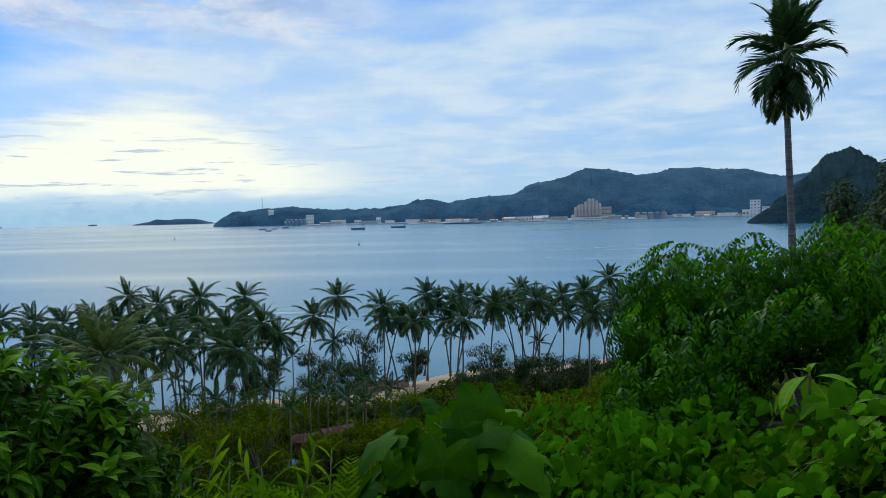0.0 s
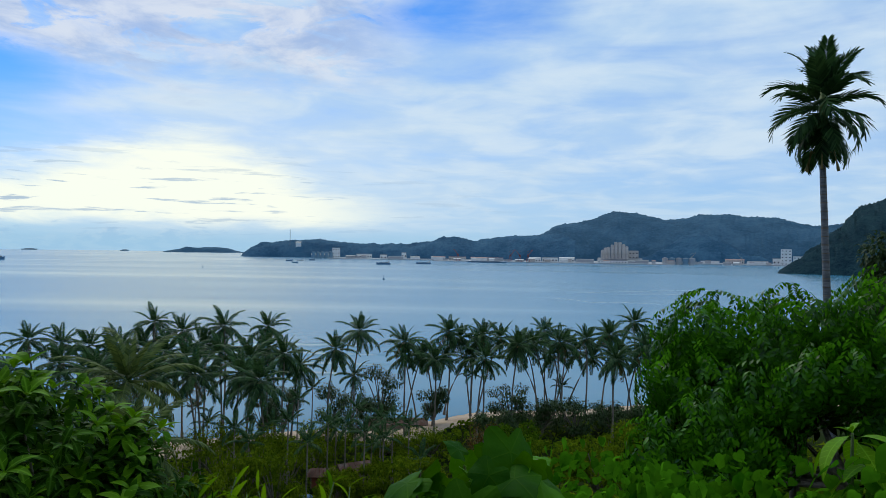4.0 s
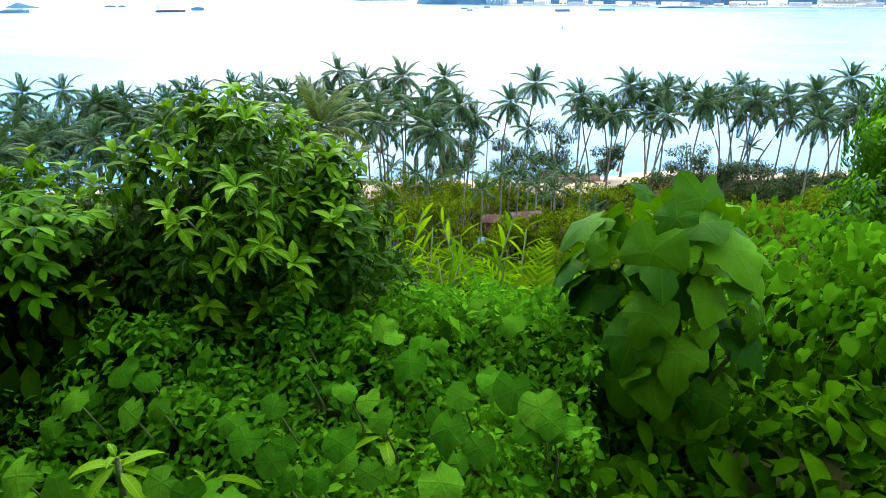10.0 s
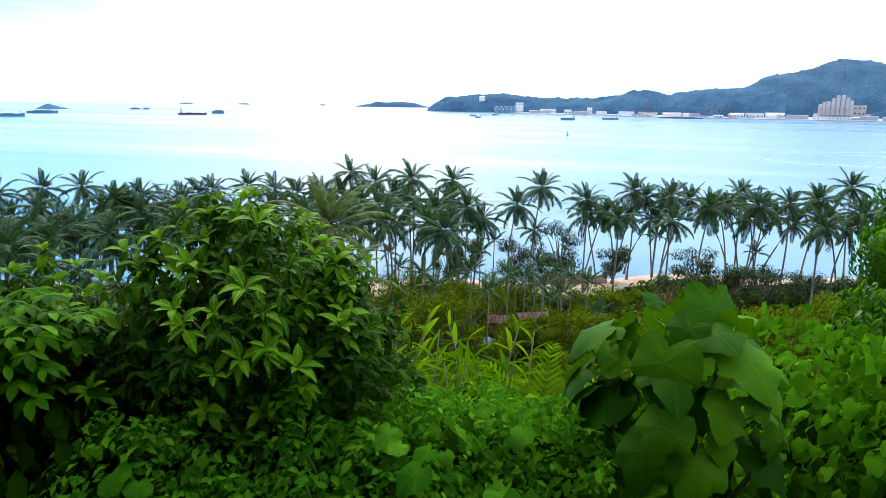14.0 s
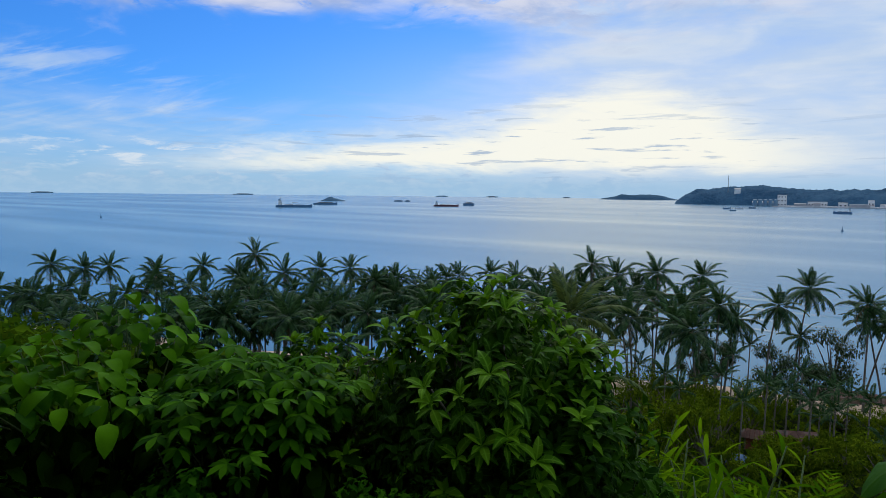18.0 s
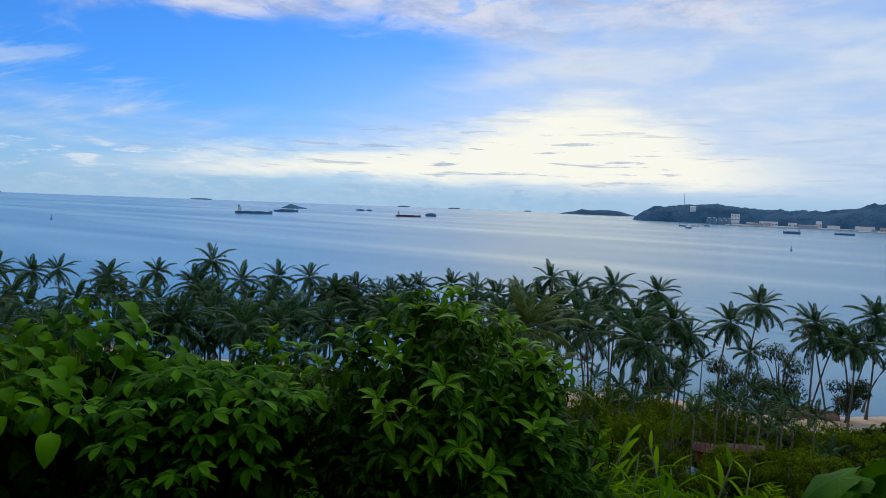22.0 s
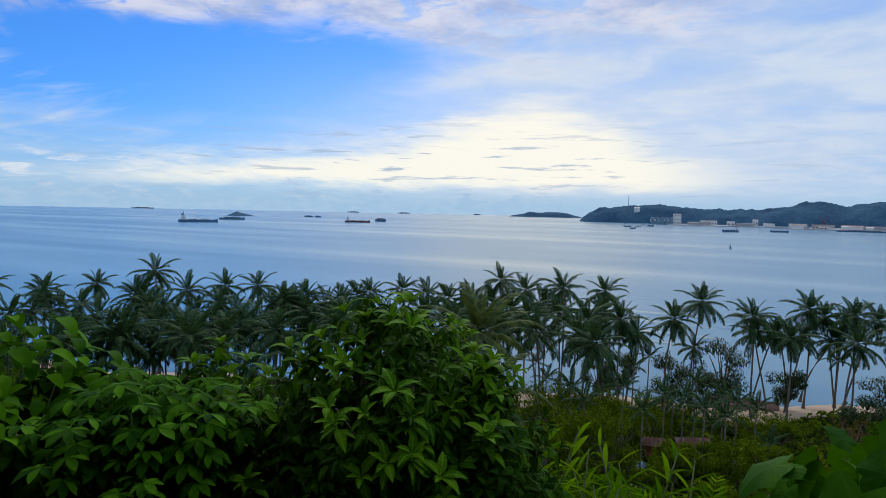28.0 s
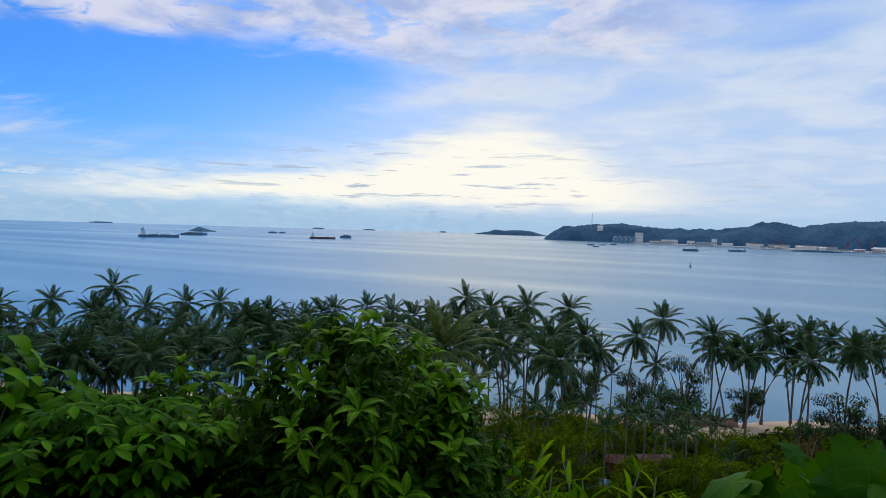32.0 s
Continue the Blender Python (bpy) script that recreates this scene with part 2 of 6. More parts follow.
# thin grey streaks low over the sea
streak = calc(wt, "MULTIPLY", step(wt, n_streak, 0.565, 0.64), bump_at(wt, az, el, 30.0, 4.0, 26.0, 3.0))
body = blend(wt, calc(wt, "MULTIPLY", streak, 0.9), body, (0.36, 0.47, 0.66))
haze = step(wt, el, 2.3, 0.3)
body = blend(wt, calc(wt, "MULTIPLY", haze, 0.8), body, (0.33, 0.53, 0.77))
bg = wt.nodes.new("ShaderNodeBackground")
bg.inputs["Strength"].default_value = 1.0
wt.links.new(body, bg.inputs[0])
wt.links.new(bg.outputs[0], wt.nodes.new("ShaderNodeOutputWorld").inputs[0])

sun = new("sun", bpy.data.lights.new("sun", "SUN"))
sun.data.energy, sun.data.angle, sun.data.color = 1.1, radians(35), (1.0, 0.95, 0.85)
sx_, sy_ = plan(SUN_AZ, math.cos(radians(SUN_EL)))
sun.matrix_basis = look((sx_ * 50, sy_ * 50, 50 * math.sin(radians(SUN_EL))), (0, 0, 0))

# ---- materials ----
def base(name, rough=0.6, spec=0.4, metal=0.0):
    m = bpy.data.materials.new(name)
    m.use_nodes = True
    t = m.node_tree
    b = t.nodes["Principled BSDF"]
    b.inputs["Roughness"].default_value, b.inputs["Metallic"].default_value = rough, metal
    b.inputs["Specular IOR Level"].default_value = spec
    return m, t, b


def coords(t, stretch=(1, 1, 1)):
    c = t.nodes.new("ShaderNodeTexCoord")
    mp = t.nodes.new("ShaderNodeMapping")
    mp.inputs["Scale"].default_value = stretch
    t.links.new(c.outputs["Object"], mp.inputs[0])
    return mp.outputs[0]


def relief(t, b, height, strength, dist):
    n = t.nodes.new("ShaderNodeBump")
    n.inputs["Strength"].default_value, n.inputs["Distance"].default_value = strength, dist
    t.links.new(height, n.inputs["Height"])
    t.links.new(n.outputs[0], b.inputs["Normal"])


def rough_mat(name, c0, c1, scale=3.0, rough=0.8, bump=0.3, dist=0.02, fine=8.0, stain=None, metal=0.0, stretch=(1, 1, 1), spec=0.3, cracks=0.0):
    """Two-scale mottled surface."""
    m, t, b = base(name, rough, spec, metal)
    v = coords(t, stretch)
    big, small = fbm(t, v, scale, 5, 0.6, 0.3), fbm(t, v, scale * fine, 4, 0.6)
    f = step(t, calc(t, "ADD", calc(t, "MULTIPLY", big, 0.65), calc(t, "MULTIPLY", small, 0.35)), 0.35, 0.65)
    col = blend(t, f, c0, c1)
    if stain:
        col = blend(t, calc(t, "MULTIPLY", step(t, fbm(t, v, scale * 0.9, 6, 0.72, 0.3), 0.50, 0.565), 0.85), col, stain)
    if cracks:
        # hair cracks in broken polygons
        vo = t.nodes.new("ShaderNodeTexVoronoi")
        vo.feature = "DISTANCE_TO_EDGE"
        vo.inputs["Scale"].default_value = cracks
        wob = t.nodes.new("ShaderNodeVectorMath")
        wob.operation = "ADD"
        off = pack(t, calc(t, "MULTIPLY", small, 0.09), calc(t, "MULTIPLY", big, 0.12), calc(t, "MULTIPLY", small, -0.09))
        t.links.new(v, wob.inputs[0])
        t.links.new(off, wob.inputs[1])
        t.links.new(wob.outputs[0], vo.inputs["Vector"])
        line = calc(t, "MULTIPLY", step(t, vo.outputs["Distance"], 0.022, 0.006), step(t, fbm(t, v, 2.2, 3), 0.44, 0.54))
        col = blend(t, calc(t, "MULTIPLY", line, 0.75), col, (0.03, 0.03, 0.032))
    t.links.new(col, b.inputs["Base Color"])
    relief(t, b, small, bump, dist)
    return m


def leaf_mat(name, dark, light, rough=0.42, glow=0.35, scale=14.0, ribs=0.0, spec=0.4, veins=0.0):
    """A leaf: colour varied from leaf to leaf and over its blade, letting some light through."""
    m, t, b = base(name, rough, spec)
    info, geo = t.nodes.new("ShaderNodeObjectInfo"), t.nodes.new("ShaderNodeNewGeometry")
    v = coords(t)
    tone = calc(t, "FRACT", calc(t, "ADD", info.outputs["Random"], geo.outputs["Random Per Island"]))
    n = fbm(t, v, scale, 4, 0.6)
    f = calc(t, "ADD", calc(t, "MULTIPLY", calc(t, "POWER", tone, 1.3), 0.85), calc(t, "MULTIPLY", calc(t, "SUBTRACT", n, 0.42), 0.8), True)
    col = blend(t, f, dark, light)
    if ribs:
        sp = t.nodes.new("ShaderNodeSeparateXYZ")
        t.links.new(v, sp.inputs[0])
        ax = calc(t, "ABSOLUTE", sp.outputs[0])
        saw = calc(t, "FRACT", calc(t, "MULTIPLY", calc(t, "SUBTRACT", sp.outputs[1], calc(t, "MULTIPLY", ax, 0.6)), ribs))
        line = calc(t, "MAXIMUM", step(t, saw, 0.14, 0.0), step(t, ax, 0.006, 0.0))
        col = blend(t, calc(t, "MULTIPLY", line, 0.4), col, tuple(min(1.0, c * 2.2 + 0.03) for c in light))
        relief(t, b, saw, 0.35, 0.006)
    elif veins:
        # ribs that fan out from the stalk
        sp = t.nodes.new("ShaderNodeSeparateXYZ")
        t.links.new(v, sp.inputs[0])
        way = calc(t, "ARCTAN2", sp.outputs[0], sp.outputs[1])
        far = calc(t, "SQRT", calc(t, "ADD", calc(t, "POWER", sp.outputs[0], 2.0), calc(t, "POWER", sp.outputs[1], 2.0)))
        off = calc(t, "MULTIPLY", calc(t, "ABSOLUTE", calc(t, "SUBTRACT", calc(t, "FRACT", calc(t, "ADD", calc(t, "DIVIDE", way, veins), 0.5)), 0.5)), calc(t, "MULTIPLY", far, veins))
        line = step(t, off, 0.0035, 0.0005)
        col = blend(t, calc(t, "MULTIPLY", line, 0.15), col, (0.16, 0.32, 0.02))
        quilt = fbm(t, v, 30.0, 3, 0.5, 0.2)
        col = blend(t, calc(t, "MULTIPLY", step(t, quilt, 0.42, 0.62), 0.14), col, tuple(c * 0.55 for c in dark))
        relief(t, b, calc(t, "ADD", quilt, calc(t, "MULTIPLY", step(t, off, 0.012, 0.0), 0.3)), 0.45, 0.008)
    else:
        relief(t, b, n, 0.25, 0.01)
    t.links.new(col, b.inputs["Base Color"])
    tr = t.nodes.new("ShaderNodeBsdfTranslucent")
    t.links.new(blend(t, 0.5, col, tuple(min(1.0, c * 1.6) for c in light)), tr.inputs[0])
    mix = t.nodes.new("ShaderNodeMixShader")
    mix.inputs[0].default_value = glow
    out = next(o for o in t.nodes if o.type == "OUTPUT_MATERIAL")
    t.links.new(b.outputs[0], mix.inputs[1])
    t.links.new(tr.outputs[0], mix.inputs[2])
    t.links.new(mix.outputs[0], out.inputs[0])
    return m


M_PALM = leaf_mat("palm_leaf", (0.004, 0.021, 0.007), (0.056, 0.120, 0.034), 0.55, 0.15, 3.0, spec=0.08)
M_PALM_GOLD = leaf_mat("yellowish_palm_leaf", (0.014, 0.036, 0.006), (0.120, 0.165, 0.036), 0.6, 0.2, 3.0, spec=0.12)
M_PALM_DRY = leaf_mat("dry_palm_leaf", (0.0952, 0.0612, 0.0238), (0.1840, 0.1280, 0.0560), 0.7, 0.25, 3.0, spec=0.1)
M_WHORL = leaf_mat("glossy_leaf", (0.006, 0.028, 0.0006), (0.042, 0.118, 0.002), 0.5, 0.12, 18.0, 30.0, 0.03)
M_YOUNG = leaf_mat("young_leaf", (0.045, 0.140, 0.0015), (0.120, 0.260, 0.004), 0.5, 0.25, 18.0, 30.0, 0.05)
M_BIG = leaf_mat("broad_leaf", (0.008, 0.055, 0.001), (0.092, 0.255, 0.004), 0.6, 0.16, 7.0, spec=0.05, veins=1.2566)
M_VINE = leaf_mat("vine_leaf", (0.014, 0.080, 0.004), (0.100, 0.295, 0.012), 0.55, 0.25, 16.0, spec=0.0)
M_OVAL = leaf_mat("oval_leaf", (0.008, 0.050, 0.001), (0.095, 0.255, 0.004), 0.5, 0.16, 14.0, spec=0.02)
M_HEART = leaf_mat("heart_leaf", (0.010, 0.060, 0.001), (0.098, 0.285, 0.010), 0.55, 0.22, 14.0, spec=0.0)
M_ROUND = leaf_mat("round_leaf", (0.016, 0.085, 0.004), (0.085, 0.240, 0.014), 0.6, 0.18, 9.0, spec=0.0, veins=1.0472)
M_CASSAVA = leaf_mat("cassava_leaf", (0.005, 0.038, 0.001), (0.075, 0.220, 0.004), 0.55, 0.12, 16.0, spec=0.02)
M_GINGER = leaf_mat("ginger_leaf", (0.038, 0.115, 0.002), (0.165, 0.285, 0.005), 0.5, 0.25, 8.0, spec=0.0)
M_DARKLEAF = leaf_mat("dark_tree_leaf", (0.013, 0.032, 0.009), (0.062, 0.105, 0.028), 0.55, 0.2, 4.0, spec=0.2)
M_SCRUB = leaf_mat("scrub_leaf", (0.014, 0.046, 0.002), (0.080, 0.140, 0.006), 0.6, 0.2, 3.0, spec=0.0)
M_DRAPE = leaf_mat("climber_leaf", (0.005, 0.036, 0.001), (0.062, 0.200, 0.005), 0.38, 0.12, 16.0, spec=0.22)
M_PLAIN = leaf_mat("plain_leaf", (0.026, 0.062, 0.003), (0.165, 0.220, 0.010), 0.6, 0.25, 3.0, spec=0.0)
M_DARKWEED = leaf_mat("dark_weed_leaf", (0.005, 0.026, 0.001), (0.042, 0.120, 0.003), 0.55, 0.08, 14.0, spec=0.0)
# leaf colour darkened to stand for the shade below canopies
M_SHADETONE = leaf_mat("shade_toned_leaf", (0.004, 0.017, 0.001), (0.026, 0.070, 0.002), 0.6, 0.05, 14.0, spec=0.0)
M_RUSTY = leaf_mat("brown_leaf", (0.0680, 0.0408, 0.0122), (0.1520, 0.0960, 0.0240), 0.7, 0.3, 6.0, spec=0.1)
M_BARK = rough_mat("bark", (0.10, 0.085, 0.065), (0.24, 0.21, 0.17), 2.5, 0.9, 0.6, 0.03, 8, None, 0, (1, 1, 5))
M_STEM = rough_mat("green_stem", (0.07, 0.12, 0.03), (0.13, 0.17, 0.05), 8, 0.6)
M_ARECA = rough_mat("ringed_bark", (0.11, 0.12, 0.13), (0.25, 0.26, 0.27), 2.0, 0.85, 0.6, 0.02, 6, None, 0, (1, 1, 6))
M_NUT = rough_mat("coconut", (0.10, 0.11, 0.03), (0.22, 0.16, 0.05), 5, 0.6)
M_SAND = rough_mat("sand", (0.42, 0.30, 0.20), (0.58, 0.44, 0.32), 0.25, 0.95, 0.3, 0.05, 12)
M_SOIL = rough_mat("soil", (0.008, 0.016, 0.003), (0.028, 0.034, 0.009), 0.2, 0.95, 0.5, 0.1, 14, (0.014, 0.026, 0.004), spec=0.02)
# blue of distance haze mixed into the forest colours, less in the point's
M_FOREST_HAZED = rough_mat("far_forest_hazed", (0.018, 0.068, 0.125), (0.050, 0.125, 0.195), 0.012, 0.9, 0.8, 4.0, 9, spec=0.08)
M_FOREST_HAZED2 = rough_mat("far_forest_haze_blue", (0.028, 0.080, 0.130), (0.055, 0.125, 0.190), 0.009, 0.9, 0.8, 6.0, 9, spec=0.08)
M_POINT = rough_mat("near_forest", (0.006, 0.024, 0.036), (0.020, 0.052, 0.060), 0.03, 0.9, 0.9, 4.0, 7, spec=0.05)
M_CONCRETE = rough_mat("weathered_cement", (0.160, 0.160, 0.170), (0.240, 0.240, 0.250), 5, 0.85, 0.5, 0.008, 9, (0.085, 0.08, 0.08), cracks=5.5)
M_WASH = rough_mat("limewashed_cement", (0.115, 0.100, 0.092), (0.170, 0.150, 0.138), 6, 0.85, 0.6, 0.008, 9, (0.055, 0.035, 0.026))
M_PLASTER = rough_mat("beige_plaster", (0.34, 0.26, 0.21), (0.46, 0.37, 0.31), 0.6, 0.8, 0.2, 0.02, 8)
M_WHITE = rough_mat("white_wall", (0.60, 0.60, 0.58), (0.78, 0.77, 0.74), 0.05, 0.7, 0.1, 0.1, 6)
M_GREYWALL = rough_mat("grey_wall", (0.30, 0.31, 0.33), (0.42, 0.42, 0.42), 0.05, 0.7, 0.1, 0.1, 6)
M_SILO = rough_mat("silo_concrete", (0.40, 0.36, 0.33), (0.54, 0.49, 0.45), 0.06, 0.8, 0.2, 0.2, 8)
M_RED = rough_mat("red_paint", (0.22, 0.05, 0.04), (0.32, 0.09, 0.07), 0.1, 0.5)
M_ROOF = rough_mat("roof_sheet", (0.32, 0.20, 0.18), (0.45, 0.32, 0.28), 0.06, 0.7)
M_RUST = rough_mat("rusty_sheet", (0.07, 0.03, 0.02), (0.15, 0.07, 0.05), 0.7, 0.8, 0.3, 0.02, 8, (0.15, 0.11, 0.10))
M_BLUE = rough_mat("blue_tarpaulin", (0.04, 0.11, 0.25), (0.09, 0.19, 0.36), 1.0, 0.5)
M_HULL = rough_mat("hull_paint", (0.06, 0.15, 0.26), (0.10, 0.21, 0.34), 0.08, 0.5)
M_HULLRED = rough_mat("red_hull_paint", (0.11, 0.035, 0.045), (0.17, 0.06, 0.07), 0.08, 0.5)
M_STEEL = rough_mat("grey_steel", (0.16, 0.17, 0.18), (0.28, 0.29, 0.30), 0.2, 0.5, 0.1, 0.02, 8, None, 0.3)
M_TANKBLUE = rough_mat("blue_grey_tank", (0.12, 0.22, 0.30), (0.20, 0.32, 0.40), 0.05, 0.5)
M_CABLE = rough_mat("black_cable", (0.01, 0.01, 0.012), (0.02, 0.02, 0.022), 3, 0.5)
M_WOOD = rough_mat("weathered_wood", (0.16, 0.12, 0.09), (0.28, 0.22, 0.17), 2, 0.85, 0.3, 0.01, 6, None, 0, (1, 1, 6))
M_GLASS = rough_mat("dark_glass", (0.02, 0.03, 0.04), (0.05, 0.06, 0.08), 0.3, 0.15, 0.0, 0.01)
M_FOAM = rough_mat("foam", (0.30, 0.38, 0.46), (0.50, 0.56, 0.62), 0.4, 0.9, 0.3, 0.03)


def sea_mat():
    m, t, b = base("sea_water", 0.12, 0.5)
    b.inputs["IOR"].default_value = 1.33
    v = coords(t)
    c = t.nodes.new("ShaderNodeTexCoord").outputs["Object"]
    # long calm and ruffled lanes that lie along the shore
    mp = t.nodes.new("ShaderNodeMapping")
    mp.inputs["Rotation"].default_value = (0, 0, radians(-12))
    mp.inputs["Scale"].default_value = (0.0011, 0.0075, 1)
    t.links.new(c, mp.inputs[0])
    lane = step(t, fbm(t, mp.outputs[0], 1.3, 3, 0.5, 0.35), 0.40, 0.66)
    col = blend(t, lane, (0.030, 0.175, 0.290), (0.068, 0.200, 0.275))
    t.links.new(col, b.inputs["Base Color"])
    rr = t.nodes.new("ShaderNodeMapRange")
    rr.inputs[3].default_value, rr.inputs[4].default_value = 0.25, 0.17
    t.links.new(lane, rr.inputs[0])
    t.links.new(rr.outputs[0], b.inputs["Roughness"])
    m2 = t.nodes.new("ShaderNodeMapping")
    m2.inputs["Rotation"].default_value = (0, 0, radians(-14))
    m2.inputs["Scale"].default_value = (0.05, 0.24, 1)
    t.links.new(c, m2.inputs[0])
    swell = fbm(t, m2.outputs[0], 1.0, 5, 0.6, 0.3)
    chop = fbm(t, v, 1.3, 3, 0.6)
    h = calc(t, "ADD", calc(t, "MULTIPLY", swell, 0.8), calc(t, "MULTIPLY", chop, 0.06))
    relief(t, b, h, 0.055, 0.8)
    return m


M_SEA = sea_mat()

# ---- sea, ground, far land ----
def ring_sheet(name, material, radii, n, height, kind_label, category):
    verts, faces = [], []
    for r in radii:
        for k in range(n):
            a = math.tau * k / n
            x, y = r * math.cos(a), r * math.sin(a)
            verts.append((x, y, height(x, y)))
    for i in range(len(radii) - 1):
        for k in range(n):
            faces.append((i * n + k, (i + 1) * n + k, (i + 1) * n + (k + 1) % n, i * n + (k + 1) % n))
    ob = hang(name, mesh_of(name, verts, faces, material, True))
    return tagged(ob, kind_label, category, kind="structure")


ring_sheet("water", M_SEA, [20, 60, 100, 160, 260, 420, 700, 1200, 2000, 3200, 4930], 180, lambda x, y: 0.0,
           "calm blue-grey sea with smooth pale lanes", "sea")


def shore_y(x):
    return 101 + (0.25 * x if x > 0 else 0.42 * x) + 2.5 * math.sin(x * 0.09) + 1.5 * math.sin(x * 0.23 + 1)


def ground_z(x, y):
    """Height of the land: terrace hill, plain of palms, beach, sea bed."""
    s = shore_y(x)
    inland = s - y
    if inland < 0:
        z = max(-4.0, inland * 0.06)
    elif inland < 9:
        z = inland * 0.16
    else:
        z = 1.44 + min(inland - 9, 40) * 0.03
    r = math.hypot(x, y)
    # hillside under the terrace, with a shoulder to the east
    reach = 54 + max(0.0, x) * 0.4
    q = max(0.0, min(1.0, (y - 3.2 + 0.12 * abs(min(x, 0))) / reach))
    hill = 22.6 * (1 - q)
    if x > 2:
        hill += min(3.0, (x - 2) * 0.22) * max(0.0, 1 - max(0.0, y - 10) / 30)
    if y < 1.0:
        hill = 22.6
    z = max(z, hill) if inland > 0 else z
    if r > 3:
        z += (noise.noise((x * 0.12, y * 0.12, 3.0)) * 0.5 + noise.noise((x * 0.45, y * 0.45, 9.0)) * 0.18) * min(1, (r - 3) / 4) * (1 if inland > 5 else 0.1)
    # unseen slope added behind the terrace, to hold back light from there
    if y < -5:
        z += min(30.0, (-5 - y) * 0.55)
    return z


def sand_width(x):
    return 7.5 + 8 * math.exp(-((x + 7) / 6) ** 2) + 7 * math.exp(-((x + 33) / 4) ** 2)


def land():
    xs = sorted({round(math.copysign(abs(u) ** 2.0 * 330, u), 2) for u in np.linspace(-1, 1, 151)})
    ys = sorted({round(-70 + 260 * v, 2) for v in np.linspace(0, 1, 131)} | {round(v, 2) for v in np.linspace(0.5, 14, 28)})
    verts = [(x, y, ground_z(x, y)) for y in ys for x in xs]
    w = len(xs)
    faces = [(j * w + i, j * w + i + 1, (j + 1) * w + i + 1, (j + 1) * w + i) for j in range(len(ys) - 1) for i in range(w - 1)]
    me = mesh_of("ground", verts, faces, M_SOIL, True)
    me.materials.append(M_SAND)
    for p in me.polygons:
        x, y, z = p.center
        if shore_y(x) - y < sand_width(x) + 4 * noise.noise((x * 0.06, y * 0.06, 0)):
            p.material_index = 1
    tagged(hang("ground", me), "green hillside falling to a sandy palm shore", "ground", kind="structure")


land()


def wooded(name, material, a0, a1, da, near, crest, rows, label, category="hill", seed=1, lump=9.0, size=0.03):
    """A wooded hill across the bay: crest(az) is its height in metres, near(az) its shore distance, over a range of bearings."""
    verts, faces = [], []
    n = int((a1 - a0) / da) + 1
    for i in range(n):
        a = a0 + i * da
        h, d0 = crest(a), near(a)
        depth = max(60.0, h * 2.6)
        for j in range(rows):
            u = j / (rows - 1)
            d = d0 + depth * u * 1.35
            prof = math.sin(min(1.0, u * 1.35) * math.pi / 2) ** 0.8 if u < 0.74 else max(0.0, 1 - ((u - 0.74) / 0.26) ** 2)
            x, y = plan(a, d)
            z = h * prof
            k = noise.noise((x * size, y * size, seed)) + 0.6 * abs(noise.noise((x * size * 2.7, y * size * 2.7, seed + 5)))
            k += 0.45 * abs(noise.noise((x * size * 6.5, y * size * 6.5, seed + 9)))
            z += lump * k * min(1, z / 25.0)
            verts.append((x, y, max(z, -0.5 if u in (0, 1) else 0.1)))
    for i in range(n - 1):
        for j in range(rows - 1):
            faces.append((i * rows + j, i * rows + j + 1, (i + 1) * rows + j + 1, (i + 1) * rows + j))
    return tagged(hang(name, mesh_of(name, verts, faces, material, True)), label, category, kind="structure")


def bells(a, *hills):
    return sum(h * math.exp(-((a - c) / w) ** 2) for c, w, h in hills)


def taper(a, lo, hi, soft):
    return max(0.0, min(1.0, (a - lo) / soft)) * max(0.0, min(1.0, (hi - a) / soft))


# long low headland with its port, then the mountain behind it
wooded("headland", M_FOREST_HAZED, -9, 19.1, 0.06, lambda a: 1950 + 12 * a,
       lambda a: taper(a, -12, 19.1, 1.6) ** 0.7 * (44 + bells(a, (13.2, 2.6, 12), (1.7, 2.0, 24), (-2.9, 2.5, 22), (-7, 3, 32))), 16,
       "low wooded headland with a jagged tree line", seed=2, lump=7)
wooded("mountain", M_FOREST_HAZED2, -40, -1.5, 0.06, lambda a: 2250,
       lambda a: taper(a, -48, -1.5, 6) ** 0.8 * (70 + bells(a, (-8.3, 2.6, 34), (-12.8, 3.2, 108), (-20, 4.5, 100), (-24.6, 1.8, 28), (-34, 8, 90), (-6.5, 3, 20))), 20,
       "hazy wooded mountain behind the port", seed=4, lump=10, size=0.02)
wooded("foothill", M_FOREST_HAZED, -25, -13, 0.06, lambda a: 2080,
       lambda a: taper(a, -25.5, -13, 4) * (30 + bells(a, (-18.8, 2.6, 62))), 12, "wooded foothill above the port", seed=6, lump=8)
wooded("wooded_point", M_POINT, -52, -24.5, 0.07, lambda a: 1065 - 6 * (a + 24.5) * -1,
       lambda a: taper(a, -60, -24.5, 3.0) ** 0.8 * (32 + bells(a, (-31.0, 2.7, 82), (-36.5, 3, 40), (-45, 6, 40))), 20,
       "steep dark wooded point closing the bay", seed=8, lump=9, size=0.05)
wooded("island", M_FOREST_HAZED2, 18.85, 25.1, 0.04, lambda a: 3950, lambda a: taper(a, 18.85, 25.1, 1.6) ** 0.6 * (16 + bells(a, (21.5, 2, 14), (23.3, 0.4, 5))), 8,
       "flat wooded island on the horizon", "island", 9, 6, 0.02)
wooded("islet", M_FOREST_HAZED, 46.6, 48.7, 0.04, lambda a: 1820, lambda a: taper(a, 46.6, 48.7, 0.9) ** 0.6 * (6 + bells(a, (48.0, 0.5, 6))), 7,
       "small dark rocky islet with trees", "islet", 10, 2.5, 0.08)

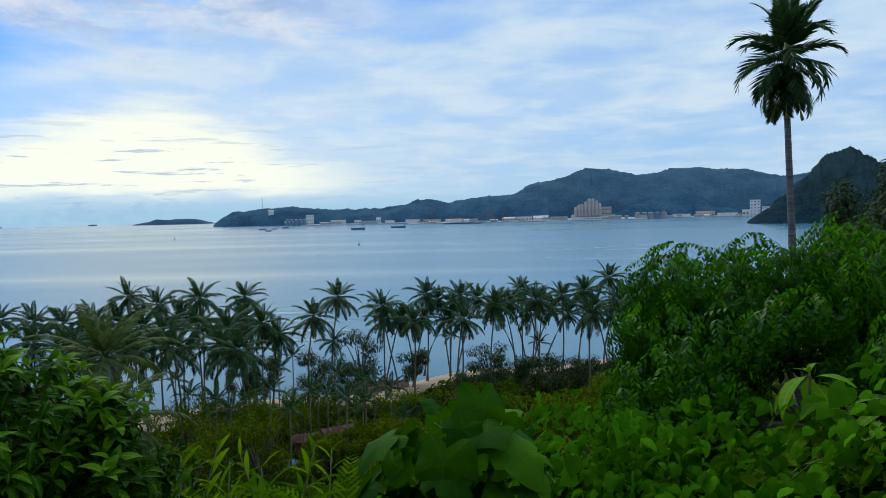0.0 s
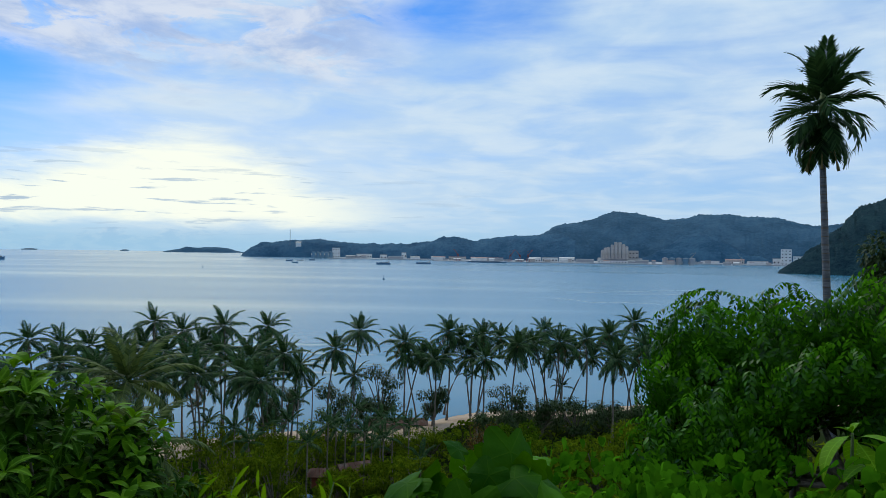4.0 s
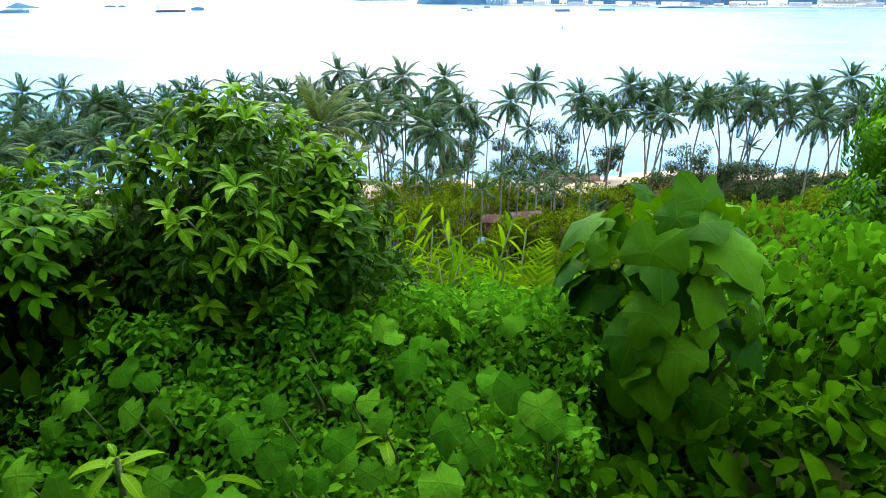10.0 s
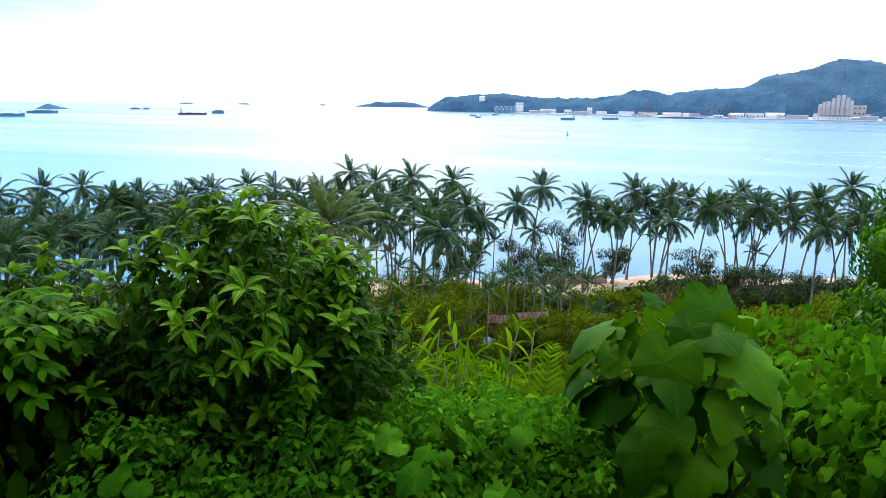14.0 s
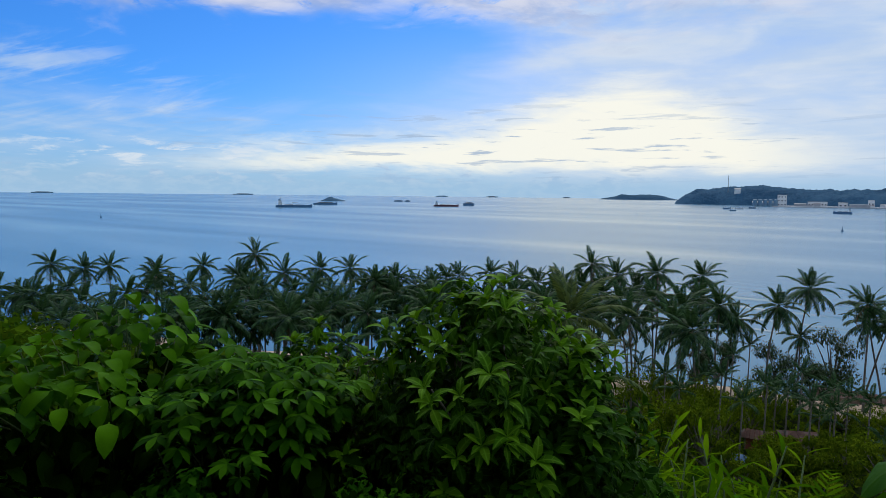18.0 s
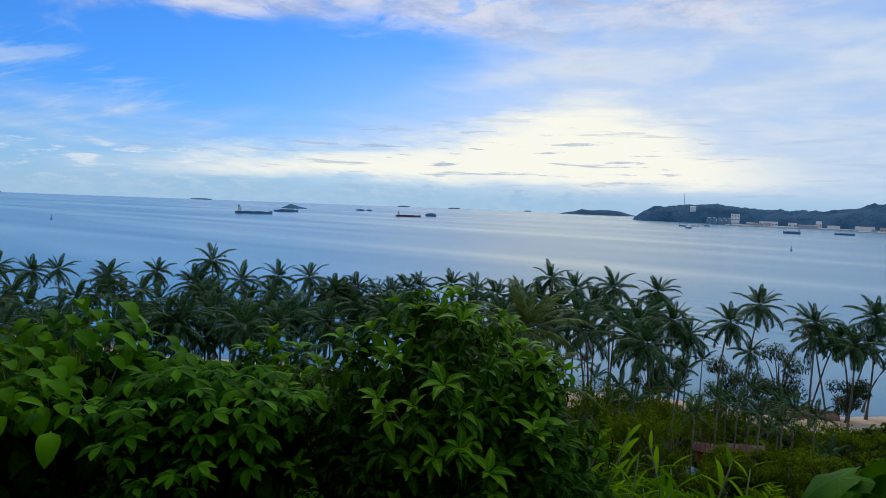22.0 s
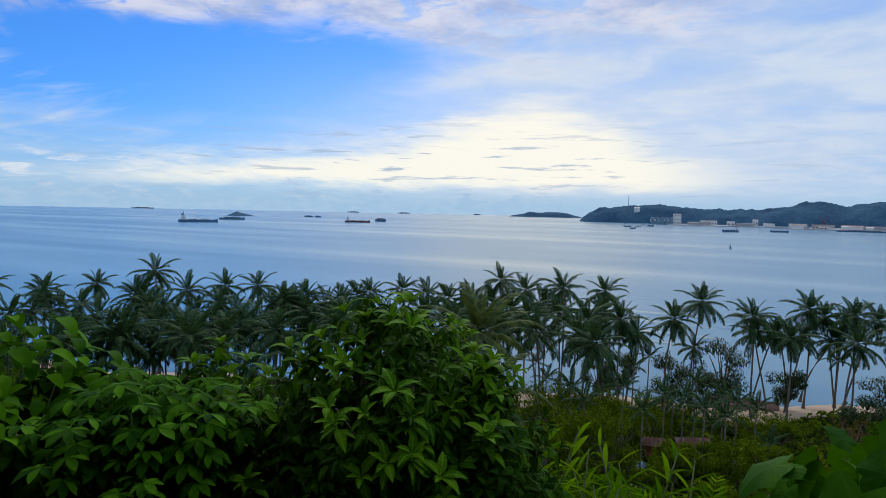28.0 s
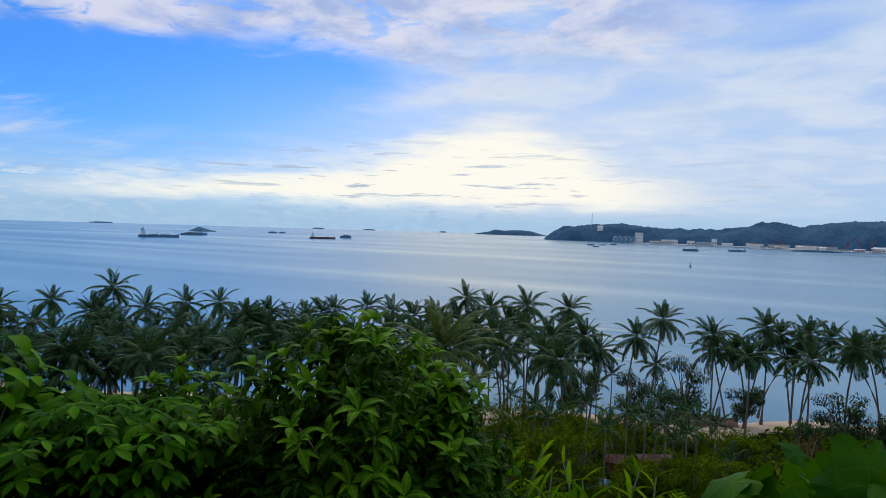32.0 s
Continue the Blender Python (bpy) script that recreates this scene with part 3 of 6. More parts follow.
# ---- palms of the shore ----
def frond(length, droop, n=26, width=0.62, tip=0.35, gap=0.0, fold=0.7, seed=0, wide=1.0):
    """A feather leaf: arching rib along Y with leaflets on both sides."""
    r = random.Random(seed)
    pts, rad = [], []
    y = z = 0.0
    seg = 9
    for i in range(seg + 1):
        u = i / seg
        a = droop * u * u
        pts.append(Vector((0, y, z)))
        rad.append(0.035 * (1 - 0.85 * u) * length / 4)
        y += math.cos(a) * length / seg
        z -= math.sin(a) * length / seg
    verts, faces = tube(pts, rad, 3)

    def rib(u):
        f = min(seg - 1e-4, u * seg)
        i = int(f)
        return pts[i].lerp(pts[i + 1], f - i), (pts[i + 1] - pts[i]).normalized()

    for i in range(n):
        u = 0.10 + 0.90 * (i + 0.5) / n
        p, d = rib(u)
        ln = length * width * 0.42 * math.sin(math.pi * min(1, 0.2 + u * 0.72)) ** 0.7 * r.uniform(0.85, 1.1)
        w = length * 0.0118 * wide * r.uniform(0.8, 1.25) * (26 / n) ** 0.6
        for s in (-1, 1):
            if r.random() < gap:
                continue
            out = (Vector((s, 0, 0)) * 0.9 + d * (0.55 + tip * u)).normalized()
            hang_ = fold * r.uniform(0.7, 1.3)
            mid = p + out * ln * 0.5 + Vector((0, 0, -ln * 0.14 * hang_))
            end = p + out * ln * 0.86 + Vector((0, 0, -ln * 0.58 * hang_))
            o = len(verts)
            verts += [p - d * w * 0.5, p + d * w * 0.5, mid - d * w, mid + d * w, end]
            faces += [(o, o + 1, o + 3, o + 2), (o + 2, o + 3, o + 4)]
    return verts, faces


FRONDS = []
for k, (ln, dr, fo) in enumerate(((3.2, 0.6, 0.4), (3.7, 1.0, 0.6), (3.9, 1.2, 0.8), (3.9, 1.15, 0.95), (3.7, 0.9, 1.0), (3.4, 0.6, 0.8))):
    FRONDS.append(mesh_of("frond", *frond(ln, dr, 22, 0.52, fold=fo, seed=k, wide=1.7), M_PALM))
GOLD = []
for me in FRONDS:
    GOLD.append(me.copy())
    GOLD[-1].materials[0] = M_PALM_GOLD
DRY_FROND = mesh_of("dry_frond", *frond(3.2, 1.2, 20, fold=1.5, gap=0.3, seed=9), M_PALM_DRY)


def nut_mesh():
    bm = bmesh.new()
    for k in range(6):
        a = k * 1.05
        bmesh.ops.create_icosphere(bm, subdivisions=1, radius=0.16, matrix=Matrix.Translation((0.16 * math.cos(a), 0.16 * math.sin(a), -0.25 - 0.12 * (k % 2))))
    me = bpy.data.meshes.new("fruit")
    bm.to_mesh(me)
    bm.free()
    me.materials.append(M_NUT)
    return me


NUTS = nut_mesh()


def coconut_palm(x, y, hub, lean=0.0, toward=0.0, size=1.0, seed=0, count=22, label="", dead=0.1, fronds=FRONDS):
    r = random.Random(seed)
    z0 = ground_z(x, y) - 0.15
    dx, dy = lean * math.cos(toward), lean * math.sin(toward)
    root = thing("coconut_palm", Matrix.Translation((x - dx, y - dy, z0)), label or "tall coconut palm with a slender grey trunk on the shore", "palm tree", "coconut palms of the shore")
    h = hub - z0
    pts, rad = [], []
    for i in range(9):
        u = i / 8
        b = u ** 1.7 * 0.6 + u * 0.4
        wob = 0.12 * math.sin(u * 5 + seed)
        pts.append((dx * b + wob, dy * b, h * u))
        rad.append(0.13 * (1 - 0.4 * u) + (0.12 if i == 0 else 0))
    hang("trunk", mesh_of("trunk", *tube(pts, rad, 7), M_BARK, True), root)
    top = Vector(pts[-1])
    hang("fruit", NUTS, root, Matrix.Translation(top) @ Matrix.Rotation(r.uniform(0, 6), 4, "Z"))
    for k in range(count):
        age = (k + 0.5) / count
        yaw = k * 2.39996 + r.uniform(-0.25, 0.25)
        pitch = radians(90 - 150 * age ** 0.85 + r.uniform(-8, 8))
        kind = min(4, int(age * 5 + r.uniform(-0.4, 0.4))) if age < 0.9 else 5
        s = size * r.uniform(0.86, 1.08) * (0.78 if age < 0.12 else 1)
        m = Matrix.Translation(top + Vector((0, 0, 0.1))) @ Matrix.Rotation(yaw, 4, "Z") @ Matrix.Rotation(pitch, 4, "X") @ Matrix.Rotation(r.uniform(-0.3, 0.3), 4, "Y") @ Matrix.Scale(s, 4)
        me = fronds[max(0, kind)]
        if age > 0.88 and r.random() < dead * 4:
            me = DRY_FROND
        hang("frond", me, root, m)
    return root


def ashore(a, d, back):
    """A place on a bearing, drawn in along it until it stands back from the water's edge."""
    x, y = plan(a, d)
    while y > shore_y(x) - back:
        d -= 0.5
        x, y = plan(a, d)
    return x, y


# bearing, fall of the line of sight to the crown in degrees: the crowns stand about 14 m over the sea
SHORE_PALMS = [(68.9, 5.4), (66.7, 5.8), (65.0, 5.7), (61.6, 6.1), (58.2, 5.9), (54.1, 5.0), (51.8, 6.6), (48.8, 6.3), (46.2, 6.3), (44.1, 7.3),
               (42.3, 7.1), (39.4, 7.4), (38.0, 7.1), (36.9, 6.9), (34.1, 6.6), (31.9, 7.0), (30.1, 7.3), (28.1, 7.2), (25.7, 5.6), (23.6, 6.4),
               (20.3, 6.1), (16.8, 6.2), (14.2, 9.4), (11.3, 8.1), (9.3, 6.6), (5.5, 7.5), (2.8, 8.9), (1.5, 6.6), (-1.4, 6.8), (-1.6, 8.8),
               (-4.3, 7.6), (-6.5, 6.4), (-7.8, 7.2), (-10.1, 6.9), (-12.0, 6.5), (-12.5, 8.4), (-13.9, 5.4), (-14.8, 7.2), (-16.9, 6.6)]
for k, (a, fall) in enumerate(SHORE_PALMS):
    d = max(84.0, min(122.0, 11.4 / math.tan(radians(fall))))
    x, y = ashore(a, d, 3)
    d = math.hypot(x, y)
    coconut_palm(x, y, EYE - d * math.tan(radians(fall)) - 0.5, rnd.uniform(0.1, 1.6), rnd.uniform(0, math.tau), rnd.uniform(0.84, 1.0), k + 10)

# a second and third row in the grove, lower and behind one another
for k in range(58):
    a = 28.0 + 44 * (k + rnd.uniform(0, 1)) / 58
    d = rnd.uniform(70, 112) if k % 3 else rnd.uniform(58, 85)
    x, y = plan(a, d)
    if y > shore_y(x) - 5:
        y = shore_y(x) - 5 - rnd.uniform(0, 12)
    coconut_palm(x, y, rnd.uniform(8.5, 13.2) - (2.0 if a < 30 and d < 80 else 0), rnd.uniform(0, 2.0), rnd.uniform(0, math.tau), rnd.uniform(0.82, 1.0), k + 100, 20)
for k in range(22):
    a = -19 + 25 * (k + rnd.uniform(0, 1)) / 22
    d = rnd.uniform(93, 108)
    x, y = ashore(a, d, 3)
    coconut_palm(x, y, rnd.uniform(9.5, 12.4), rnd.uniform(1.0, 4.2), rnd.uniform(-0.6, 0.6) + (math.pi if rnd.random() < 0.4 else 0), rnd.uniform(0.8, 0.95), k + 200, 20)
for k, (a, fall) in enumerate(((16.9, 8.2), (19.1, 10.2), (21.9, 7.9), (18.2, 9.0), (20.5, 8.6), (23.2, 8.9), (24.8, 8.3), (26.4, 8.0), (28.6, 8.5), (22.5, 10.2), (25.4, 10.0), (17.4, 10.9), (29.8, 9.6), (15.6, 8.8))):
    d = max(62.0, min(95.0, 12.5 / math.tan(radians(fall))))
    x, y = plan(a, d)
    coconut_palm(x, y, EYE - d * math.tan(radians(fall)), rnd.uniform(0, 1.6), rnd.uniform(0, math.tau), rnd.uniform(0.95, 1.1), k + 260, 23)
# the dense western grove
for k in range(36):
    a = 38.0 + 41 * (k + rnd.uniform(0.2, 0.8)) / 36
    fall = rnd.uniform(7.0, 10.5)
    d = max(60.0, min(105.0, 13.0 / math.tan(radians(fall))))
    x, y = ashore(a, d, 4)
    d = math.hypot(x, y)
    coconut_palm(x, y, EYE - d * math.tan(radians(fall)), rnd.uniform(0, 1.6), rnd.uniform(0, math.tau), rnd.uniform(0.86, 1.02), k + 330, 18)
# lone lower palms, and the large one that hangs its fronds over the slope
x, y = plan(9.6, 88)
coconut_palm(x, y, 25 - 88 * math.tan(radians(10.6)), 0.5, 1, 0.7, 301, 18)
x, y = plan(26.9, 34)
coconut_palm(x, y, 25 - 34 * math.tan(radians(15.2)), 0.6, 2.0, 1.0, 302, 22, "large coconut palm with long drooping yellowish fronds", fronds=GOLD)
x, y = plan(27.5, 44)
coconut_palm(x, y, 25 - 44 * math.tan(radians(10.4)), 0.8, 1.0, 1.12, 303, 24, "large coconut palm with yellowish fronds", fronds=GOLD)


def young_palm(x, y, h, size, seed):
    r = random.Random(seed)
    z0 = ground_z(x, y) - 0.1
    root = thing("areca_palm", Matrix.Translation((x, y, z0)), "slim young areca palm on the coastal plain", "palm tree", "young areca palms")
    hang("trunk", mesh_of("trunk", *tube([(0, 0, 0), (0.05, 0, h * 0.5), (0.1, 0, h)], [0.09, 0.07, 0.06], 6), M_BARK, True), root)
    for k in range(10):
        age = k / 10
        m = Matrix.Translation((0.1, 0, h)) @ Matrix.Rotation(k * 2.4 + r.uniform(-0.3, 0.3), 4, "Z") @ Matrix.Rotation(radians(75 - 95 * age), 4, "X") @ Matrix.Scale(size * r.uniform(0.45, 0.55), 4)
        hang("frond", FRONDS[2 + k % 3], root, m)


for k, (a, d, h) in enumerate(((5.0, 68, 5.2), (6.4, 66, 6.0), (7.4, 70, 5.5), (8.2, 64, 4.4), (9.5, 72, 6.3), (10.4, 67, 5.8), (11.2, 70, 5.0), (14.4, 76, 6.5), (16.5, 70, 5.2),
                             (19.5, 62, 7.0), (4.0, 60, 4.0), (21.6, 74, 5.0), (-0.3, 93, 6.5), (-8.0, 96, 5.0), (22.5, 88, 4.6), (13.2, 83, 6.8), (-18.5, 60, 6.0), (-20, 57, 5.0), (8.8, 60, 6.6), (11.9, 62, 6.9), (13.6, 58, 6.2), (7.2, 62, 5.6), (15.2, 62, 7.2), (18.4, 58, 6.8))):
    x, y = plan(a, d)
    young_palm(x, y, h, 1.0, 400 + k)

# ---- the tall areca palm beside the terrace ----
def areca():
    x, y = plan(-27.3, 20.0)
    z0 = ground_z(x, y) - 0.2
    root = thing("tall_areca_palm", Matrix.Translation((x, y, z0)), "tall slender areca palm with ringed grey trunk and ragged crown", "palm tree")
    top = EYE + 20 * math.tan(radians(7.1)) - z0
    off = 0.42
    pts = [(off * (1 - i / 12), 0, top * i / 12) for i in range(13)]
    tv = tube(pts, [0.13 - 0.0045 * i for i in range(13)], 9)
    hang("trunk", mesh_of("trunk", *tv, M_ARECA, True), root)
    rings = []
    for i in range(1, 46):
        zz = top - i * 0.22
        u = zz / top
        rings.append(tube([(off * (1 - u), 0, zz), (off * (1 - u), 0, zz + 0.03)], [0.134 - 0.054 * u] * 2, 9))
    hang("trunk_rings", mesh_of("trunk_rings", *merge(rings), M_BARK), root, None, "dark leaf scars round the trunk")
    hub = top + 1.95
    hang("crownshaft", mesh_of("crownshaft", *tube([(0, 0, top), (0, 0, top + 0.5), (0, 0, hub)], [0.11, 0.15, 0.08], 9), M_STEM, True), root)
    fr = []
    r = random.Random(3)
    for k in range(6):
        a = k * 1.05
        p = [Vector((0, 0, top + 0.2)), Vector((0.3 * math.cos(a), 0.3 * math.sin(a), top + 0.25)), Vector((0.42 * math.cos(a), 0.42 * math.sin(a), top - 0.25))]
        fr.append(tube(p, [0.02, 0.03, 0.045], 5))
    tagged(hang("fruit", mesh_of("fruit", *merge(fr), M_NUT), root), "drooping bunches of fruit")
    meshes = [mesh_of("frond", *frond(ln, dr, 20, 0.95, 1.0, 0.0, fo, 60 + k, 2.6), M_PALM) for k, (ln, dr, fo) in enumerate(((1.55, 0.9, 0.1), (1.75, 1.7, 0.25), (1.7, 1.9, 0.35), (1.5, 1.1, 0.4)))]
    n = 28
    for k in range(n):
        age = (k + 0.3) / n
        m = Matrix.Translation((0, 0, hub - 0.1 - 0.8 * age)) @ Matrix.Rotation(k * 2.39996 + 0.5, 4, "Z") @ Matrix.Rotation(radians(86 - 150 * age), 4, "X") @ Matrix.Rotation(r.uniform(-0.6, 0.6), 4, "Y") @ Matrix.Scale(r.uniform(0.82, 0.94), 4)
        hang("frond", meshes[min(3, int(age * 4))], root, m)


areca()

# ---- leaves of the near plants ----
def blade(L, Wd, n=5, fold=0.35, curl=0.5, point=1.0, belly=0.42, stalk=0.08):
    """An oval leaf along Y, folded along its midrib and curling down."""
    verts, faces = [], []
    y0 = stalk * L
    for i in range(n + 1):
        u = i / n
        w = Wd / 2 * (math.sin(math.pi * u ** (math.log(0.5) / math.log(belly))) ** (0.8 * point)) if 0 < u < 1 else 0.002
        y = y0 + L * math.sin(curl * u) / max(curl, 1e-3)
        z = -L * (1 - math.cos(curl * u)) / max(curl, 1e-3)
        verts += [(-w, y, z + fold * w), (0, y, z), (w, y, z + fold * w)]
    for i in range(n):
        o = 3 * i
        faces += [(o, o + 1, o + 4, o + 3), (o + 1, o + 2, o + 5, o + 4)]
    o = len(verts)
    verts += [(-0.004, 0, 0), (0.004, 0, 0), (0.004, y0, 0), (-0.004, y0, 0)]
    faces.append((o, o + 1, o + 2, o + 3))
    return verts, faces


def heart(R, lobes=0.07, k=5, droop=0.3, notch=0.5, n=20, stalk=1.2, tip=0.28, seed=0, bitten=0):
    """A broad heart-shaped leaf round its stalk, ribbed and drooping, tip along Y."""
    r = random.Random(seed)
    verts, faces = [(0, 0, 0)], []
    bites = [r.uniform(0.5, 5.8) for _ in range(bitten)]
    w1, w2 = r.uniform(0, 6), r.uniform(0, 6)
    rings = (0.3, 0.55, 0.8, 1.0)
    for ring, u in enumerate(rings):
        for i in range(n):
            a = math.tau * i / n
            d = min(a, math.tau - a)
            rr = R * (0.84 + tip * math.exp(-(d / 0.4) ** 2) + lobes * (1 - 2 * abs(math.sin(k * a / 2)) ** 0.8))
            rr *= 1 - notch * math.exp(-((math.pi - d) / 0.34) ** 2)
            if ring == 3:
                rr *= r.uniform(0.965, 1.03)
                for b in bites:
                    rr *= 1 - 0.28 * math.exp(-((a - b) / 0.12) ** 2)
            wave = R * u ** 3 * (0.05 * math.sin(3 * a + w1) + 0.035 * math.sin(7 * a + w2))
            px, py = math.sin(a) * rr * u, math.cos(a) * rr * u
            sag = 0.75 * max(0.0, py) ** 2 + 0.15 * min(0.0, py) ** 2 + 0.55 * px * px
            verts.append((px, py, wave + 0.03 * abs(px) - droop * sag / R))
    for i in range(n):
        j = (i + 1) % n
        faces.append((0, 1 + j, 1 + i))
        for g in (0, 1, 2):
            faces.append((1 + g * n + i, 1 + g * n + j, 1 + g * n + n + j, 1 + g * n + n + i))
    if stalk:
        o = len(verts)
        w = 0.02 * R + 0.002
        verts += [(-w, 0, -0.005), (w, 0, -0.005), (w, -0.35 * R * stalk, -0.8 * R * stalk), (-w, -0.35 * R * stalk, -0.8 * R * stalk)]
        faces.append((o, o + 1, o + 2, o + 3))
    return verts, faces


def palmate(R, lobes=7, arc=4.6, droop=0.5):
    """A hand-shaped leaf of narrow lobes."""
    pieces = []
    for i in range(lobes):
        a = -arc / 2 + arc * i / (lobes - 1)
        ln = R * (1.0 - 0.35 * abs(i - (lobes - 1) / 2) / ((lobes - 1) / 2))
        v, f = blade(ln, ln * 0.40, 4, 0.3, droop, 1.0, 0.6, 0.0)
        c, s = math.cos(a), math.sin(a)
        pieces.append(([(x * c + y * s, -x * s + y * c, z) for x, y, z in v], f))
    return merge(pieces)


def leaf_kind(name, shapes, material):
    return [(s, mesh_of(name, *s, material, True)) for s in shapes]


K_WHORL = leaf_kind("leaf", [blade(0.088, 0.036, 4, 0.3, 0.9), blade(0.100, 0.040, 4, 0.25, 1.2), blade(0.075, 0.032, 4, 0.4, 0.6)], M_WHORL)
K_YOUNG = leaf_kind("leaf", [blade(0.090, 0.036, 5, 0.4, 0.6), blade(0.125, 0.048, 5, 0.3, 1.3)], M_YOUNG)
K_BIG = leaf_kind("leaf", [heart(0.160, 0.055, 5, 0.40, 0.5, 30, 1.2, 0.18, 1, 2), heart(0.170, 0.045, 5, 0.65, 0.5, 30, 1.2, 0.22, 2, 3), heart(0.145, 0.060, 5, 0.3, 0.5, 30, 1.2, 0.18, 3, 2), heart(0.160, 0.04, 5, 0.5, 0.55, 30, 1.2, 0.30, 8, 1)], M_BIG)
K_ROUND = leaf_kind("leaf", [heart(0.150, 0.012, 5, 0.30, 0.5, 26, 1.2, 0.10, 11, 1), heart(0.160, 0.015, 5, 0.45, 0.5, 26, 1.2, 0.16, 12, 2), heart(0.140, 0.02, 7, 0.22, 0.45, 26, 1.2, 0.08, 13, 0)], M_ROUND)
K_HEART = leaf_kind("leaf", [heart(0.085, 0.03, 3, 0.3, 0.4, 14, 1.0, 0.35, 4), heart(0.105, 0.03, 3, 0.45, 0.5, 14, 1.0, 0.4, 5), heart(0.07, 0.02, 3, 0.2, 0.4, 14, 1.0, 0.4, 6)], M_HEART)
K_CASSAVA = leaf_kind("leaf", [palmate(0.15, 7), palmate(0.17, 7, 4.4, 0.8), palmate(0.13, 5, 3.6, 0.6)], M_CASSAVA)
K_OVAL = leaf_kind("leaf", [blade(0.19, 0.105, 5, 0.25, 0.9, 0.8), blade(0.23, 0.12, 5, 0.2, 1.3, 0.8), blade(0.15, 0.085, 5, 0.3, 0.5, 0.8)], M_OVAL)
K_LONG = leaf_kind("leaf", [blade(0.34, 0.10, 6, 0.25, 0.9), blade(0.30, 0.09, 6, 0.25, 0.6), blade(0.38, 0.11, 6, 0.2, 1.2)], M_YOUNG)
K_GINGER = leaf_kind("leaf", [blade(0.42, 0.052, 6, 0.35, 0.5, 0.9, 0.45, 0.02), blade(0.48, 0.056, 6, 0.3, 0.9, 0.9, 0.45, 0.02)], M_GINGER)
K_PINNA = leaf_kind("leaf", [blade(0.15, 0.068, 2, 0.2, 0.5, 0.9), blade(0.18, 0.078, 2, 0.15, 0.8, 0.9)], M_DRAPE)
K_SHADE = leaf_kind("leaf", [blade(0.20, 0.09, 3, 0.25, 0.6, 0.9)], M_SHADETONE)
SMALL = [blade(0.044, 0.024, 2, 0.3, 0.5), blade(0.056, 0.031, 2, 0.2, 0.8), blade(0.034, 0.022, 2, 0.2, 0.4)]
def sliver(L, Wd, fold, sag):
    """A small far leaf: a folded lozenge that bends down."""
    w = Wd / 2
    return [(0, 0, 0), (-w, L * 0.45, fold * w), (w, L * 0.45, fold * w), (0, L * 0.5, 0), (0, L, -sag * L)], [(0, 3, 1), (0, 2, 3), (1, 3, 4), (3, 2, 4)]


TUFT = sliver(0.34, 0.17, 0.5, 0.35)


def fit_leaves(root, leaves, cap=300, name="leaf"):
    """Hang leaves (kind, which, pose) on a plant: the nearest to the terrace as parts, the others joined."""
    inv = root.matrix_basis.inverted()
    leaves = sorted(leaves, key=lambda q: (q[2].translation - Vector((0, 0, EYE))).length)
    for kind, i, m in leaves[:cap]:
        hang(name, kind[i][1], root, inv @ m)
    rest = {}
    for kind, i, m in leaves[cap:]:
        rest.setdefault(kind[0][1].materials[0].name, []).append(spread(kind[i][0], [inv @ m]))
    for mat, pieces in rest.items():
        tagged(hang("foliage", mesh_of("foliage", *merge(pieces), bpy.data.materials[mat], True), root), kind="stuff")


def rosette(out, place, axis, r, inner, outer, size=1.0, n_in=4, n_out=6):
    """Leaves in a whorl round the end of a twig."""
    axis = Vector(axis).normalized()
    a = axis.orthogonal().normalized()
    b = axis.cross(a)
    w0 = r.uniform(0, 6)
    for k in range(n_in + n_out):
        young = k < n_in
        w = w0 + k * 2.4
        side = a * math.cos(w) + b * math.sin(w)
        up = 1.3 if young else r.uniform(-0.15, 0.6)
        fwd = side + axis * up + Vector((0, 0, -0.15 if young else -0.35))
        kind = inner if young else outer
        out.append((kind, r.randrange(len(kind)), turned(Vector(place) - axis * (0 if young else r.uniform(0.01, 0.06)), fwd, axis + Vector((0, 0, 0.4)), size * r.uniform(0.8, 1.15))))


def stems(root, points, radius, r, n, material):
    """Stems from the foot of a plant to some of its leaves, one part each."""
    base_pt = (0, 0, 0)
    for p in r.sample(points, min(n, len(points))):
        p, b = Vector(p), Vector(base_pt)
        mid = b.lerp(p, 0.5) + Vector((r.uniform(-0.1, 0.1), r.uniform(-0.1, 0.1), 0.1)) * (p - b).length
        hang("stem", mesh_of("stem", *tube([b, b.lerp(mid, 0.6), mid, p], [radius, radius * 0.8, radius * 0.55, radius * 0.25], 5), material, True), root)


def on_mound(c, rad, r, low=-0.5):
    while True:
        d = ball_dir(r)
        if d.z > low:
            break
    return Vector((c[0] + d.x * rad[0], c[1] + d.y * rad[1], c[2] + d.z * rad[2])), Vector((d.x / rad[0], d.y / rad[1], d.z / rad[2])).normalized()


def foot(c):
    return Vector((c[0], c[1], ground_z(c[0], c[1]) - 0.1))


